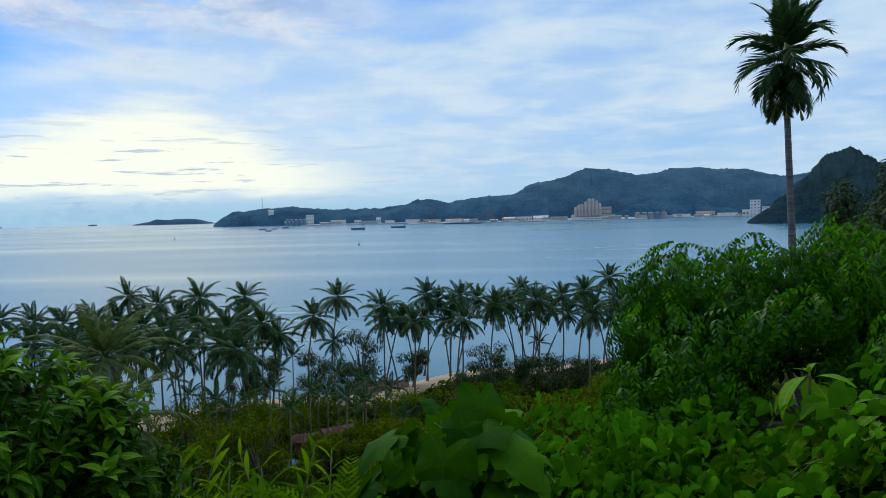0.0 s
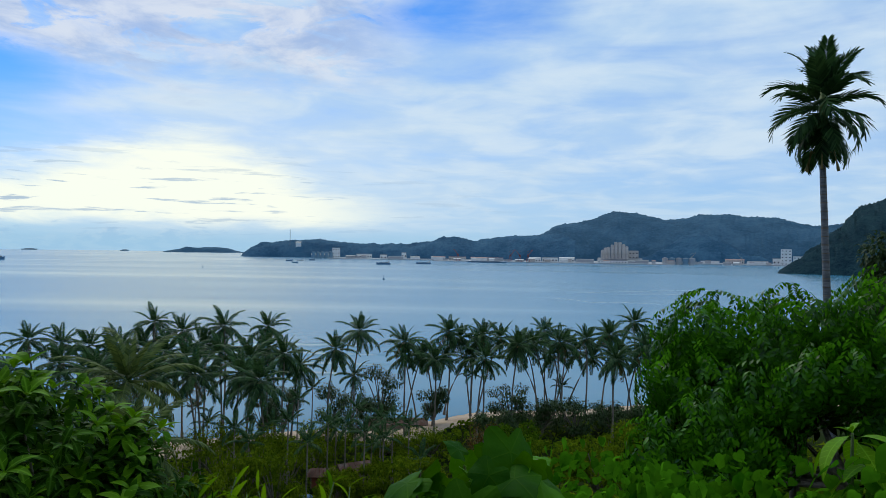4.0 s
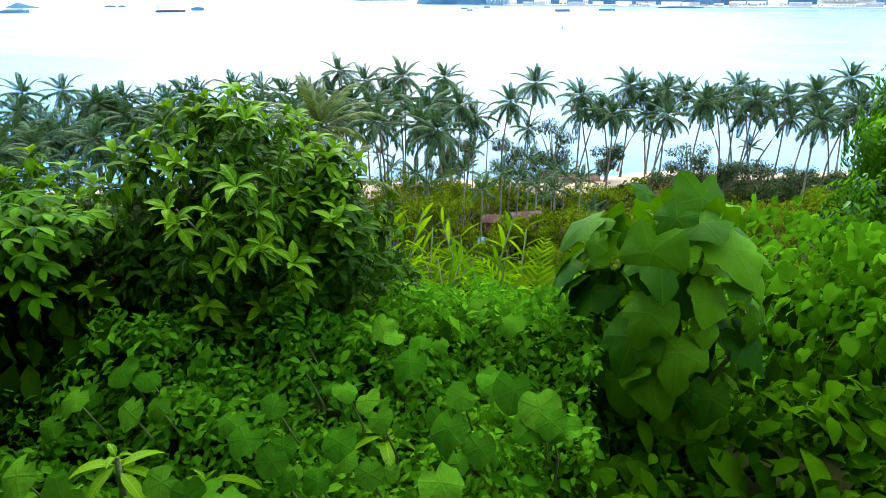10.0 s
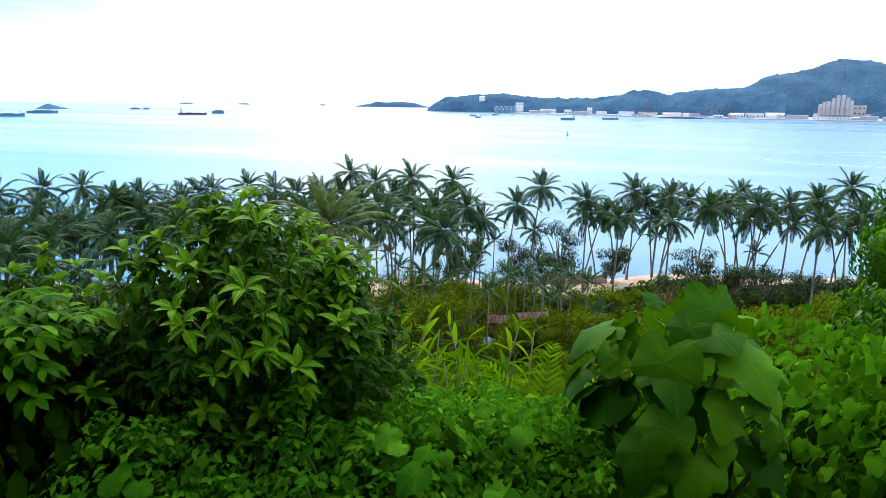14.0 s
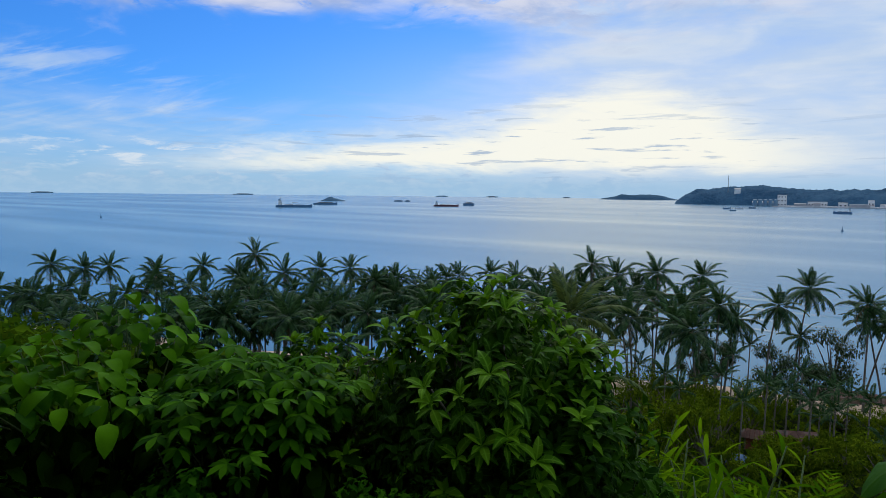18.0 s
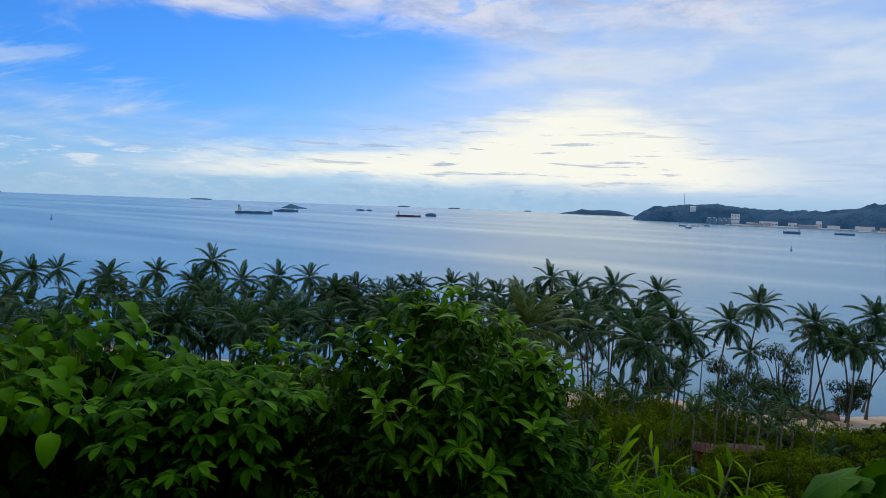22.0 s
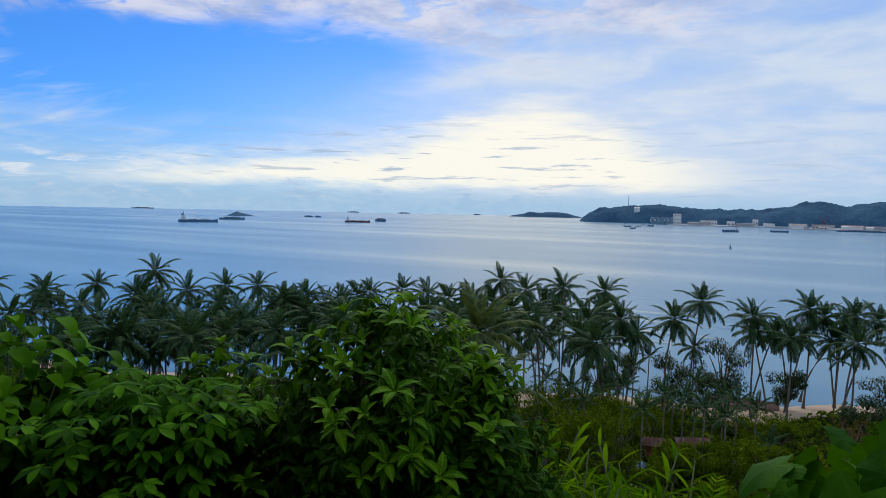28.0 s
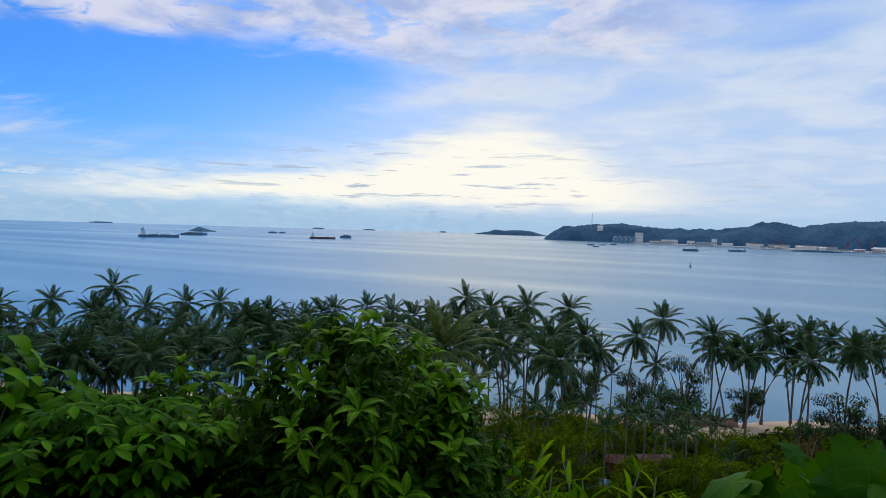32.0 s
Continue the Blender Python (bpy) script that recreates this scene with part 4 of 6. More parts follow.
def whorled_shrub(label, mounds, seed, size, fill, cap, young):
    r = random.Random(seed)
    f = foot(mounds[0][0])
    root = thing("shrub", Matrix.Translation(f), label, "shrub")
    leaves, pts = [], []
    for c, rad, n in mounds:
        for _ in range(int(n * 2.1)):
            p, nrm = on_mound(c, rad, r, -0.5)
            p += nrm * 0.24 * noise.noise(p * 2.6) + ball_dir(r) * 0.06
            pts.append(p)
            # young lime shoots stand proud of the dark old leaves, most of them near the top
            if r.random() < young[0] * (0.35 + 0.8 * max(0.0, nrm.z)):
                rosette(leaves, p + nrm * 0.06, nrm * 0.7 + Vector((0, 0, 0.9)), r, K_YOUNG, K_YOUNG if r.random() < 0.7 else K_WHORL, size * r.uniform(0.9, 1.2), 5, 6)
            else:
                rosette(leaves, p, nrm * 0.8 + Vector((0, 0, 0.5)), r, K_YOUNG if r.random() < young[1] else K_WHORL, K_WHORL, size * r.uniform(0.85, 1.2), 3, 8)
        for _ in range(fill):
            deep = r.uniform(0.5, 0.92)
            p, nrm = on_mound(c, [q * deep for q in rad], r, -1.0)
            if nrm.z < -0.2:
                p = Vector(c) + (p - Vector(c)) * 0.75
            leaves.append((K_WHORL, r.randrange(3), turned(p, nrm + ball_dir(r) * 0.6 + Vector((0, 0, -0.7)), nrm + Vector((0, 0, 0.5)), size)))
    fit_leaves(root, leaves, cap)
    stems(root, [p - f for p in pts], 0.02, r, 40, M_BARK)
    return root


def at(a, d, e):
    x, y = plan(a, d)
    return (x, y, EYE + d * math.tan(radians(e)))


whorled_shrub("dense shrub with whorls of glossy dark and lime-green young leaves",
              [(at(34.6, 3.8, -20.4), (0.50, 0.54, 0.80), 140), (at(29.6, 3.75, -21.6), (0.36, 0.42, 0.56), 66), (at(40.6, 3.9, -21.6), (0.36, 0.42, 0.62), 70)], 21, 0.95, 1700, 260, (0.36, 0.06))
whorled_shrub("lower leafy shrub beside the large glossy one", [(at(48.5, 4.4, -21.3), (0.60, 0.55, 0.64), 100)], 22, 0.95, 900, 160, (0.5, 0.15))


def broad_plant():
    """Column of large overlapping heart-shaped leaves."""
    r = random.Random(5)
    c, rad = at(-1.0, 3.35, -26.8), (0.56, 0.50, 0.74)
    f = foot(c)
    root = thing("broadleaf_plant", Matrix.Translation(f), "tall plant with large overlapping heart-shaped green leaves, some eaten", "plant")
    leaves, pts = [], []
    for k in range(165):
        p, nrm = on_mound(c, rad, r, -0.95)
        p -= nrm * r.choice((0, 0, 0.05, 0.14, 0.25))
        # the column narrows to its foot
        q = max(0.0, min(1.0, (p.z - c[2]) / rad[2] * 0.5 + 0.6))
        p.x, p.y = c[0] + (p.x - c[0]) * (0.62 + 0.42 * q), c[1] + (p.y - c[1]) * (0.62 + 0.42 * q)
        fwd = Vector((nrm.x, nrm.y, 0)) * 0.55 + Vector((0, 0, -0.9 + 0.7 * max(0, nrm.z))) + ball_dir(r) * 0.4
        leaves.append((K_BIG, r.randrange(4), turned(p, fwd, nrm * 0.9 + Vector((0, 0, 0.55)) + ball_dir(r) * 0.35, r.choice((0.55, 0.7, 0.85, 0.9, 1.0, 1.15)))))
        pts.append(p)
    fit_leaves(root, leaves, 300)
    stems(root, [p - f for p in pts], 0.03, r, 30, M_STEM)


broad_plant()


def cassava(label, mounds, seed, kind, cap=220, droop=0.5, name="cassava_plant", size=1.0, out=0.9, low=-0.6, stem=0.014, flat=0.5, shade=0, loose=0.75):
    r = random.Random(seed)
    f = foot(mounds[0][0])
    root = thing(name, Matrix.Translation(f), label, "plant")
    leaves, pts = [], []
    for c, rad, n in mounds:
        for _ in range(n):
            p, nrm = on_mound(c, rad, r, low)
            p += nrm * (r.choice((0, 0, -0.08, -0.2, -0.3)) + 0.32 * noise.noise(p * 2.0 + Vector((seed, 0, 0))))
            fwd = Vector((nrm.x, nrm.y, 0)) * out + Vector((0, 0, -droop)) + ball_dir(r) * 0.45
            leaves.append((kind, r.randrange(len(kind)), turned(p, fwd, Vector((0, 0, 1)) + nrm * flat + ball_dir(r) * loose, size * r.uniform(0.6, 1.15))))
            pts.append(p)
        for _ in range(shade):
            # leaves in a darker colour that stands in for shade under the canopy
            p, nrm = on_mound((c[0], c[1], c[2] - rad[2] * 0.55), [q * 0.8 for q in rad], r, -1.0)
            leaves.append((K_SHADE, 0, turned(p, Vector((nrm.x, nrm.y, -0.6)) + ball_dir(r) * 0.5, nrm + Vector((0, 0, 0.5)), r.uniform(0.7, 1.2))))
    fit_leaves(root, leaves, cap)
    stems(root, [p - f for p in pts], stem, r, 30, M_STEM)


def umbrella_plant(name, label, canopies, seed, kind, per_top, size, cap, droop, shade):
    """Thin stems, each ending in a wheel of long-stalked leaves; together they make flat tiers with deep shade below."""
    r = random.Random(seed)
    f = foot(at(*canopies[0][:3]))
    root = thing(name, Matrix.Translation(f), label, "plant")
    leaves, tops = [], []
    for a, d, e, rx, ry, rz, n in canopies:
        c = Vector(at(a, d, e))
        for k in range(n):
            q, w = math.sqrt((k + 0.5) / n), k * 2.39996 + seed
            top = c + Vector((rx * q * math.cos(w), ry * q * math.sin(w), rz * (1 - 1.6 * q * q) + r.uniform(-0.05, 0.05)))
            tops.append(top)
            for m in range(per_top):
                v = m * 2.39996 + r.uniform(-0.3, 0.3)
                out = Vector((math.cos(v), math.sin(v), 0))
                low = m / per_top
                p = top + out * size * r.uniform(0.05, 0.12) + Vector((0, 0, 0.05 - 0.16 * low))
                leaves.append((kind, r.randrange(len(kind)), turned(p, out + Vector((0, 0, 0.15 - droop * (0.4 + low))), Vector((0, 0, 1)) + out * 0.35 + ball_dir(r) * 0.25, size * r.uniform(0.75, 1.15))))
        # shade under the tier is put into the dark colour of these leaves
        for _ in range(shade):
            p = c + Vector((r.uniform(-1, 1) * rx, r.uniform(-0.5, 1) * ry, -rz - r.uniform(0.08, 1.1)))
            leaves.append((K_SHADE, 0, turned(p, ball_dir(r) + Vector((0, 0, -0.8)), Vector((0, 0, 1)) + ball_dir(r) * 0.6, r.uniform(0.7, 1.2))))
    fit_leaves(root, leaves, cap)
    stems(root, [p - f for p in tops], 0.014, r, 36, M_STEM)


umbrella_plant("cassava_plant", "bushy cassava plant with tiers of hand-shaped leaves", [(54.5, 3.9, -15.9, 0.50, 0.40, 0.16, 13), (58.5, 3.9, -17.3, 0.40, 0.35, 0.12, 9), (50.8, 3.8, -17.0, 0.34, 0.30, 0.12, 8),
               (55.0, 3.7, -18.8, 0.50, 0.28, 0.10, 7)], 31, K_CASSAVA, 7, 0.84, 190, 0.35, 320)
umbrella_plant("young_tree", "young leafy tree with tiers of large drooping oval leaves", [(63.2, 4.9, -10.6, 0.34, 0.36, 0.12, 12), (60.4, 4.9, -13.2, 0.36, 0.40, 0.10, 9), (69.2, 4.5, -13.0, 0.46, 0.40, 0.12, 14), (74.0, 4.3, -14.4, 0.50, 0.45, 0.14, 13),
               (66.6, 4.2, -15.6, 0.40, 0.36, 0.10, 9), (79.0, 4.4, -13.0, 0.60, 0.50, 0.20, 12)], 32, K_OVAL, 6, 0.80, 200, 0.22, 330)
# heart-leaved thicket east of the broad plant
cassava("thicket of pale green heart-leaved climber on the slope", [(at(-13.5, 4.7, -24.3), (0.75, 0.8, 0.75), 520), (at(-20.0, 4.8, -24.0), (0.8, 0.8, 0.75), 480),
         (at(-27.0, 4.6, -24.5), (0.8, 0.8, 0.75), 480), (at(-34.0, 4.4, -22.0), (0.8, 0.8, 0.85), 420), (at(-41.0, 4.2, -18.0), (0.8, 0.8, 0.9), 360), (at(-9.5, 6.2, -21.5), (0.8, 0.9, 0.6), 380)], 33, K_HEART, 300, 0.6, "climber_thicket", 0.66, 0.9, -0.5, 0.008, 0.35, 220, 1.0)

K_FINE = leaf_kind("leaf", [palmate(0.15, 5, 4.4, 0.7), palmate(0.13, 5, 3.6, 0.6)], M_WHORL)
cassava("small bush of fine dark hand-shaped leaves on the slope", [(at(24.2, 4.1, -24.2), (0.34, 0.36, 0.36), 640)], 34, K_FINE, 60, 0.4, "fine_leaved_bush", 0.48, 0.9, -0.4, 0.006)
K_SMALL = leaf_kind("leaf", SMALL, M_VINE)
cassava("dead stump overgrown by a small-leaved vine", [(at(11.0, 3.5, -33.5), (0.34, 0.30, 0.50), 900), (at(7.0, 3.3, -36.0), (0.32, 0.28, 0.45), 700), (at(19.0, 4.0, -29.5), (0.5, 0.4, 0.35), 800)], 35, K_SMALL, 120, 0.5, "vine_covered_stump", 1.25, 0.9, -0.6, 0.006)

# ---- shrubs, slope and far trees ----
def long_leaf_shrub(a, d, e, n, seed, label, size=1.0, height=0.8):
    r = random.Random(seed)
    top = Vector(at(a, d, e))
    f = foot(top)
    root = thing("broad_shrub", Matrix.Translation(f), label, "shrub")
    leaves = []
    for k in range(n):
        q = k / max(1, n - 1)
        p = top - Vector((0, 0, height * q)) + Vector((r.uniform(-0.25, 0.25), r.uniform(-0.25, 0.25), 0)) * q
        rosette(leaves, p, Vector((r.uniform(-0.4, 0.4), r.uniform(-0.4, 0.4), 1)), r, K_YOUNG, K_LONG, size, 3, 6)
    fit_leaves(root, leaves, 300)
    hang("stem", mesh_of("stem", *tube([(0, 0, 0), (top - f) * 0.5, top - f], [0.03, 0.02, 0.01], 6), M_STEM, True), root)


long_leaf_shrub(-28.9, 4.9, -12.6, 5, 41, "upright shrub with long pointed leaves", 1.0, 0.6)
long_leaf_shrub(-34.5, 4.6, -13.5, 5, 42, "upright shrub with long pointed leaves", 1.0, 0.6)
for k, (a, d, e) in enumerate(((11.9, 3.0, -34.8), (21.0, 2.5, -38.0), (18.3, 2.0, -47.0), (29.0, 2.1, -43.0), (48.0, 2.4, -34.0), (24.5, 2.6, -36.0))):
    long_leaf_shrub(a, d, e, 2, 50 + k, "low weed with a whorl of pointed leaves", 0.6, 0.2)


def ginger(label):
    r = random.Random(8)
    root = thing("ginger_plant", Matrix.Translation((0, 0, 0)), label, "plant", "ginger plants on the slope")
    pts = [(0, 0, 0), (0.04, 0, 0.6), (0.12, 0.05, 1.2), (0.28, 0.1, 1.75)]
    hang("stem", mesh_of("stem", *tube(pts, [0.02, 0.016, 0.012, 0.006], 5), M_STEM, True), root)
    for k in range(13):
        u = 0.25 + 0.75 * k / 12
        f = u * 3 - 1e-3
        i = int(f)
        p = Vector(pts[i]).lerp(Vector(pts[i + 1]), f - i)
        s = 1 if k % 2 else -1
        hang("leaf", K_GINGER[k % 2][1], root, turned(p, Vector((0.25, s * 0.8, 0.75)), Vector((0.2, -s * 0.4, 0.9)), r.uniform(0.8, 1.1) * (0.75 if k > 10 else 1)))
    return root


first = ginger("ginger plant with long yellow-green leaves on the slope")
GINGERS = [(21.8, 6.6, -18.3), (20.0, 6.2, -20.5), (23.5, 7.0, -20.0), (18.0, 6.4, -21.5), (14.0, 6.3, -19.4), (15.5, 6.0, -21.5), (12.6, 5.8, -22.0), (24.8, 6.2, -22.0), (10.5, 6.6, -20.5), (17.0, 7.2, -20.3), (22.6, 5.6, -23.0), (24.0, 6.4, -18.6), (22.8, 6.0, -19.6), (15.2, 6.0, -20.0), (13.2, 6.6, -20.8), (19.0, 5.6, -22.4), (16.4, 5.4, -23.4)]
for k, (a, d, e) in enumerate(GINGERS):
    x, y, z = at(a, d, e)
    m = Matrix.Translation((x, y, z - 1.7)) @ Matrix.Rotation(k * 1.7, 4, "Z") @ Matrix.Rotation(rnd.uniform(-0.12, 0.12), 4, "X")
    if k == 0:
        first.matrix_basis = m
    else:
        copy_thing(first, m)


def fern_palm():
    x, y, z = at(9.6, 5.6, -27.5)
    root = thing("striped_palm", Matrix.Translation((x, y, z - 0.7)), "low palm-like plant with yellow striped feather leaves", "plant")
    me = mesh_of("frond", *frond(1.15, 1.2, 16, 0.5, 0.5, 0, 0.3, 3), M_GINGER)
    for k in range(9):
        hang("frond", me, root, Matrix.Translation((0, 0, 0.5)) @ Matrix.Rotation(k * 2.4, 4, "Z") @ Matrix.Rotation(radians(65 - k * 4), 4, "X"))
    hang("stem", mesh_of("stem", *tube([(0, 0, -0.6), (0, 0, 0.55)], [0.05, 0.04], 6), M_STEM, True), root)


fern_palm()


def carpet(name, label, count, region, lift, shapes, material, seed, size=1.0, mound=0.3, freq=1.1):
    """Creeping leaves over the slope; region gives a random bearing and distance."""
    r = random.Random(seed)
    sets = [[] for _ in shapes]
    for _ in range(count):
        a, d = region(r)
        x, y = plan(a, d)
        h = noise.noise((x * freq, y * freq, seed)) + 0.5 * noise.noise((x * freq * 2.3, y * freq * 2.3, seed))
        z = ground_z(x, y) + lift(a, d) + mound * h + r.uniform(-0.12, 0.06) * size
        w = r.uniform(0, math.tau)
        fwd = Vector((math.cos(w), math.sin(w), r.uniform(-0.7, 0.3))) + Vector((0, -0.3, -0.1))
        sets[r.randrange(len(shapes))].append(turned((x, y, z), fwd, Vector((r.uniform(-0.5, 0.5), r.uniform(-0.8, 0.2), 1)), size * (0.7 + 0.7 * r.random() + 1.1 * r.random() ** 5)))
    me = mesh_of(name, *merge([spread(s, m) for s, m in zip(shapes, sets) if m]), material, True)
    return tagged(hang(name, me), label, "undergrowth", kind="stuff")


NEAR_VINE = [blade(0.046, 0.026, 3, 0.3, 0.5), blade(0.060, 0.033, 3, 0.2, 0.8), blade(0.036, 0.023, 3, 0.2, 0.4)]
carpet("creeping_vines", "bright green creeping vines over the bank", 27000, lambda r: (lambda d: (r.uniform(24 if d < 1.9 else 4, 80), d))(1.25 + 1.9 * r.random() ** 0.8), lambda a, d: 0.45 + 0.25 * min(1, max(0, d - 2) / 2), NEAR_VINE, M_VINE, 61, 0.74, 0.36, 2.0)
carpet("creeping_vines", "bright green creeping vines further down the bank", 24000, lambda r: (r.uniform(4, 80), 3.1 + 2.8 * r.random()), lambda a, d: 0.70, SMALL, M_VINE, 61, 0.85, 0.36, 2.0)
carpet("bank_weeds", "darker weeds under the parapet", 5200, lambda r: (r.uniform(-42, 6), 1.9 + 4.5 * r.random()), lambda a, d: 0.3, [blade(0.10, 0.05, 4, 0.3, 0.7), blade(0.14, 0.06, 4, 0.2, 0.9), SMALL[1]], M_DARKWEED, 62, 1.0, 0.3, 1.6)
carpet("slope_grass", "dark mixed herbs between the shrubs", 3000, lambda r: (r.uniform(3, 50), 3.2 + 4.0 * r.random()), lambda a, d: 0.6, [blade(0.12, 0.05, 4, 0.3, 0.7), blade(0.16, 0.07, 4, 0.2, 0.9)], M_DARKWEED, 66, 1.0, 0.3, 1.6)
carpet("slope_scrub", "tangled green scrub down the slope", 26000, lambda r: (r.uniform(-45, 80), 6.0 + 42 * r.random() ** 1.5), lambda a, d: 0.5 + 0.02 * d, [TUFT, sliver(0.2, 0.09, 0.4, 0.3)], M_SCRUB, 63, 1.0, 0.9, 0.35)
carpet("plain_scrub", "mixed scrub and grass under the palms", 22000, lambda r: (r.uniform(-30, 75), 44 + 50 * r.random() ** 0.8), lambda a, d: 0.45 if plan(a, d)[1] < shore_y(plan(a, d)[0]) - sand_width(plan(a, d)[0]) else -9, [TUFT], M_PLAIN, 64, 1.6, 0.7, 0.2)

# round leaves that stand out of the creepers: bearing, height, size of each
def on_slope(a, e, lift):
    """Where a line of sight from the terrace comes down on the plants of the slope."""
    d = 1.4
    while d < 9:
        x, y, z = at(a, d, e)
        if z < ground_z(x, y) + lift:
            break
        d += 0.04
    return Vector((x, y, z))


CREEPERS = [[(46.2, -28.1, 0.7), (46.3, -31.2, 0.65), (50.0, -29.2, 0.55), (44.1, -31.3, 0.4), (44.5, -29.0, 0.5)],
            [(24.1, -27.7, 0.7), (21.7, -30.7, 0.75), (23.0, -28.6, 0.5), (20.5, -29.0, 0.5), (31.0, -28.5, 0.3), (31.5, -30.5, 0.3), (33.0, -27.5, 0.3)],
            [(14.9, -26.5, 0.8), (10.6, -25.9, 0.75), (13.5, -25.5, 0.6), (17.0, -25.0, 0.5), (12.0, -27.5, 0.6)],
            [(13.7, -32.3, 0.75), (9.6, -34.2, 0.85), (12.0, -33.0, 0.8), (8.5, -35.2, 0.6)],
            [(43.2, -37.9, 0.6), (40.3, -39.1, 0.7), (47.9, -38.3, 0.65), (45.0, -36.5, 0.5)],
            [(39.0, -43.9, 0.7), (32.0, -45.7, 0.65), (36.3, -49.4, 0.7), (41.0, -47.0, 0.5), (28.0, -44.0, 0.5)],
            [(55.0, -33.0, 0.7), (58.5, -36.0, 0.6), (52.5, -35.5, 0.65), (60.0, -40.0, 0.7), (53.5, -41.5, 0.6)],
            [(34.5, -33.0, 0.5), (37.5, -35.0, 0.6), (35.5, -37.0, 0.55), (38.5, -33.5, 0.45)],
            [(17.0, -33.5, 0.6), (18.5, -36.0, 0.7), (15.5, -37.5, 0.6), (19.5, -40.0, 0.65), (16.0, -42.5, 0.7)],
            [(26.0, -33.5, 0.55), (28.0, -32.5, 0.45), (25.0, -35.0, 0.5)],
            [(29.1, -36.4, 0.6), (23.9, -43.5, 0.6), (26.5, -39.0, 0.5), (31.5, -39.0, 0.4), (33.0, -42.0, 0.4)]]


def climbers():
    r = random.Random(71)
    for group in CREEPERS:
        spots = [on_slope(a, e, 0.78) for a, e, s in group]
        f = Vector((spots[0].x, spots[0].y, ground_z(spots[0].x, spots[0].y)))
        root = thing("round_leaved_creeper", Matrix.Translation(f), "creeper with large rounded leaves, some holed", "plant", "creepers on the bank")
        leaves = []
        for p, (a, e, s) in zip(spots, group):
            for k in range(2):
                q = p + Vector((r.uniform(-0.16, 0.16), r.uniform(-0.12, 0.12), r.uniform(-0.10, 0.0))) * min(k, 1)
                fwd = Vector((r.uniform(-0.7, 0.7), -0.7, r.uniform(-0.9, 0.0)))
                leaves.append((K_ROUND, r.randrange(3), turned(q, fwd, Vector((r.uniform(-0.6, 0.6), -0.5, 0.9)), s * (0.92 if k == 0 else r.uniform(0.45, 0.8)))))
        fit_leaves(root, leaves)
        for p in spots:
            hang("stem", mesh_of("stem", *tube([p - f, p - f + Vector((0.03, 0.10, -0.25)), p - f + Vector((0.0, 0.12, -0.7))], [0.004, 0.006, 0.008], 5), M_STEM, True), root)


climbers()


# paler copy of the climber leaf for the lit dome tops
K_PINNA_LIT = leaf_kind("leaf", [blade(0.14, 0.066, 2, 0.2, 0.5, 0.9), blade(0.17, 0.074, 2, 0.15, 0.8, 0.9)], M_HEART)


DRAPED = [((-20.0, 11.8, -6.5, 0.95, 1.0, 0.60), (-17.6, 11.4, -8.4, 0.55, 0.6, 0.55), (-22.6, 11.6, -7.8, 0.8, 0.9, 0.55), (-18.8, 11.0, -10.4, 0.85, 0.8, 0.6), (-16.6, 10.8, -12.2, 0.45, 0.5, 0.6)),
          ((-25.6, 12.0, -5.9, 0.85, 0.95, 0.65), (-28.2, 11.8, -6.9, 0.65, 0.7, 0.5), (-24.5, 11.4, -9.0, 0.8, 0.6, 0.5)),
          ((-29.0, 10.6, -8.6, 0.55, 0.6, 0.40), (-26.4, 10.5, -9.8, 0.55, 0.6, 0.42), (-23.6, 10.4, -11.3, 0.55, 0.6, 0.45), (-20.8, 10.2, -12.8, 0.55, 0.6, 0.45), (-18.0, 10.0, -14.4, 0.55, 0.6, 0.45), (-15.4, 9.8, -16.2, 0.5, 0.55, 0.45),
           (-22.0, 9.8, -15.0, 0.6, 0.5, 0.5), (-18.8, 9.6, -17.4, 0.6, 0.5, 0.5)),
          ((-32.0, 12.0, -5.6, 0.9, 0.9, 0.85), (-35.5, 11.6, -7.0, 1.2, 1.0, 0.9), (-40.0, 10.8, -6.5, 1.4, 1.2, 1.1), (-33.2, 11.0, -11.5, 1.0, 0.8, 0.8), (-38.0, 10.4, -12.0, 1.2, 1.0, 0.9), (-43.0, 10.0, -10.0, 1.2, 1.0, 1.0))]


def on_dome(c, rad, w, h):
    """A point of a dome at bearing w and height angle h, with its outward direction."""
    d = Vector((math.cos(w) * math.cos(h), math.sin(w) * math.cos(h), math.sin(h)))
    lump = 1 + 0.16 * noise.noise(Vector((c[0], c[1], c[2])) + d * 1.7) + 0.07 * noise.noise(Vector((c[1], c[2], c[0])) + d * 4.5)
    return Vector((c[0] + d.x * rad[0] * lump, c[1] + d.y * rad[1] * lump, c[2] + d.z * rad[2] * lump)), Vector((d.x / rad[0], d.y / rad[1], d.z / rad[2])).normalized()


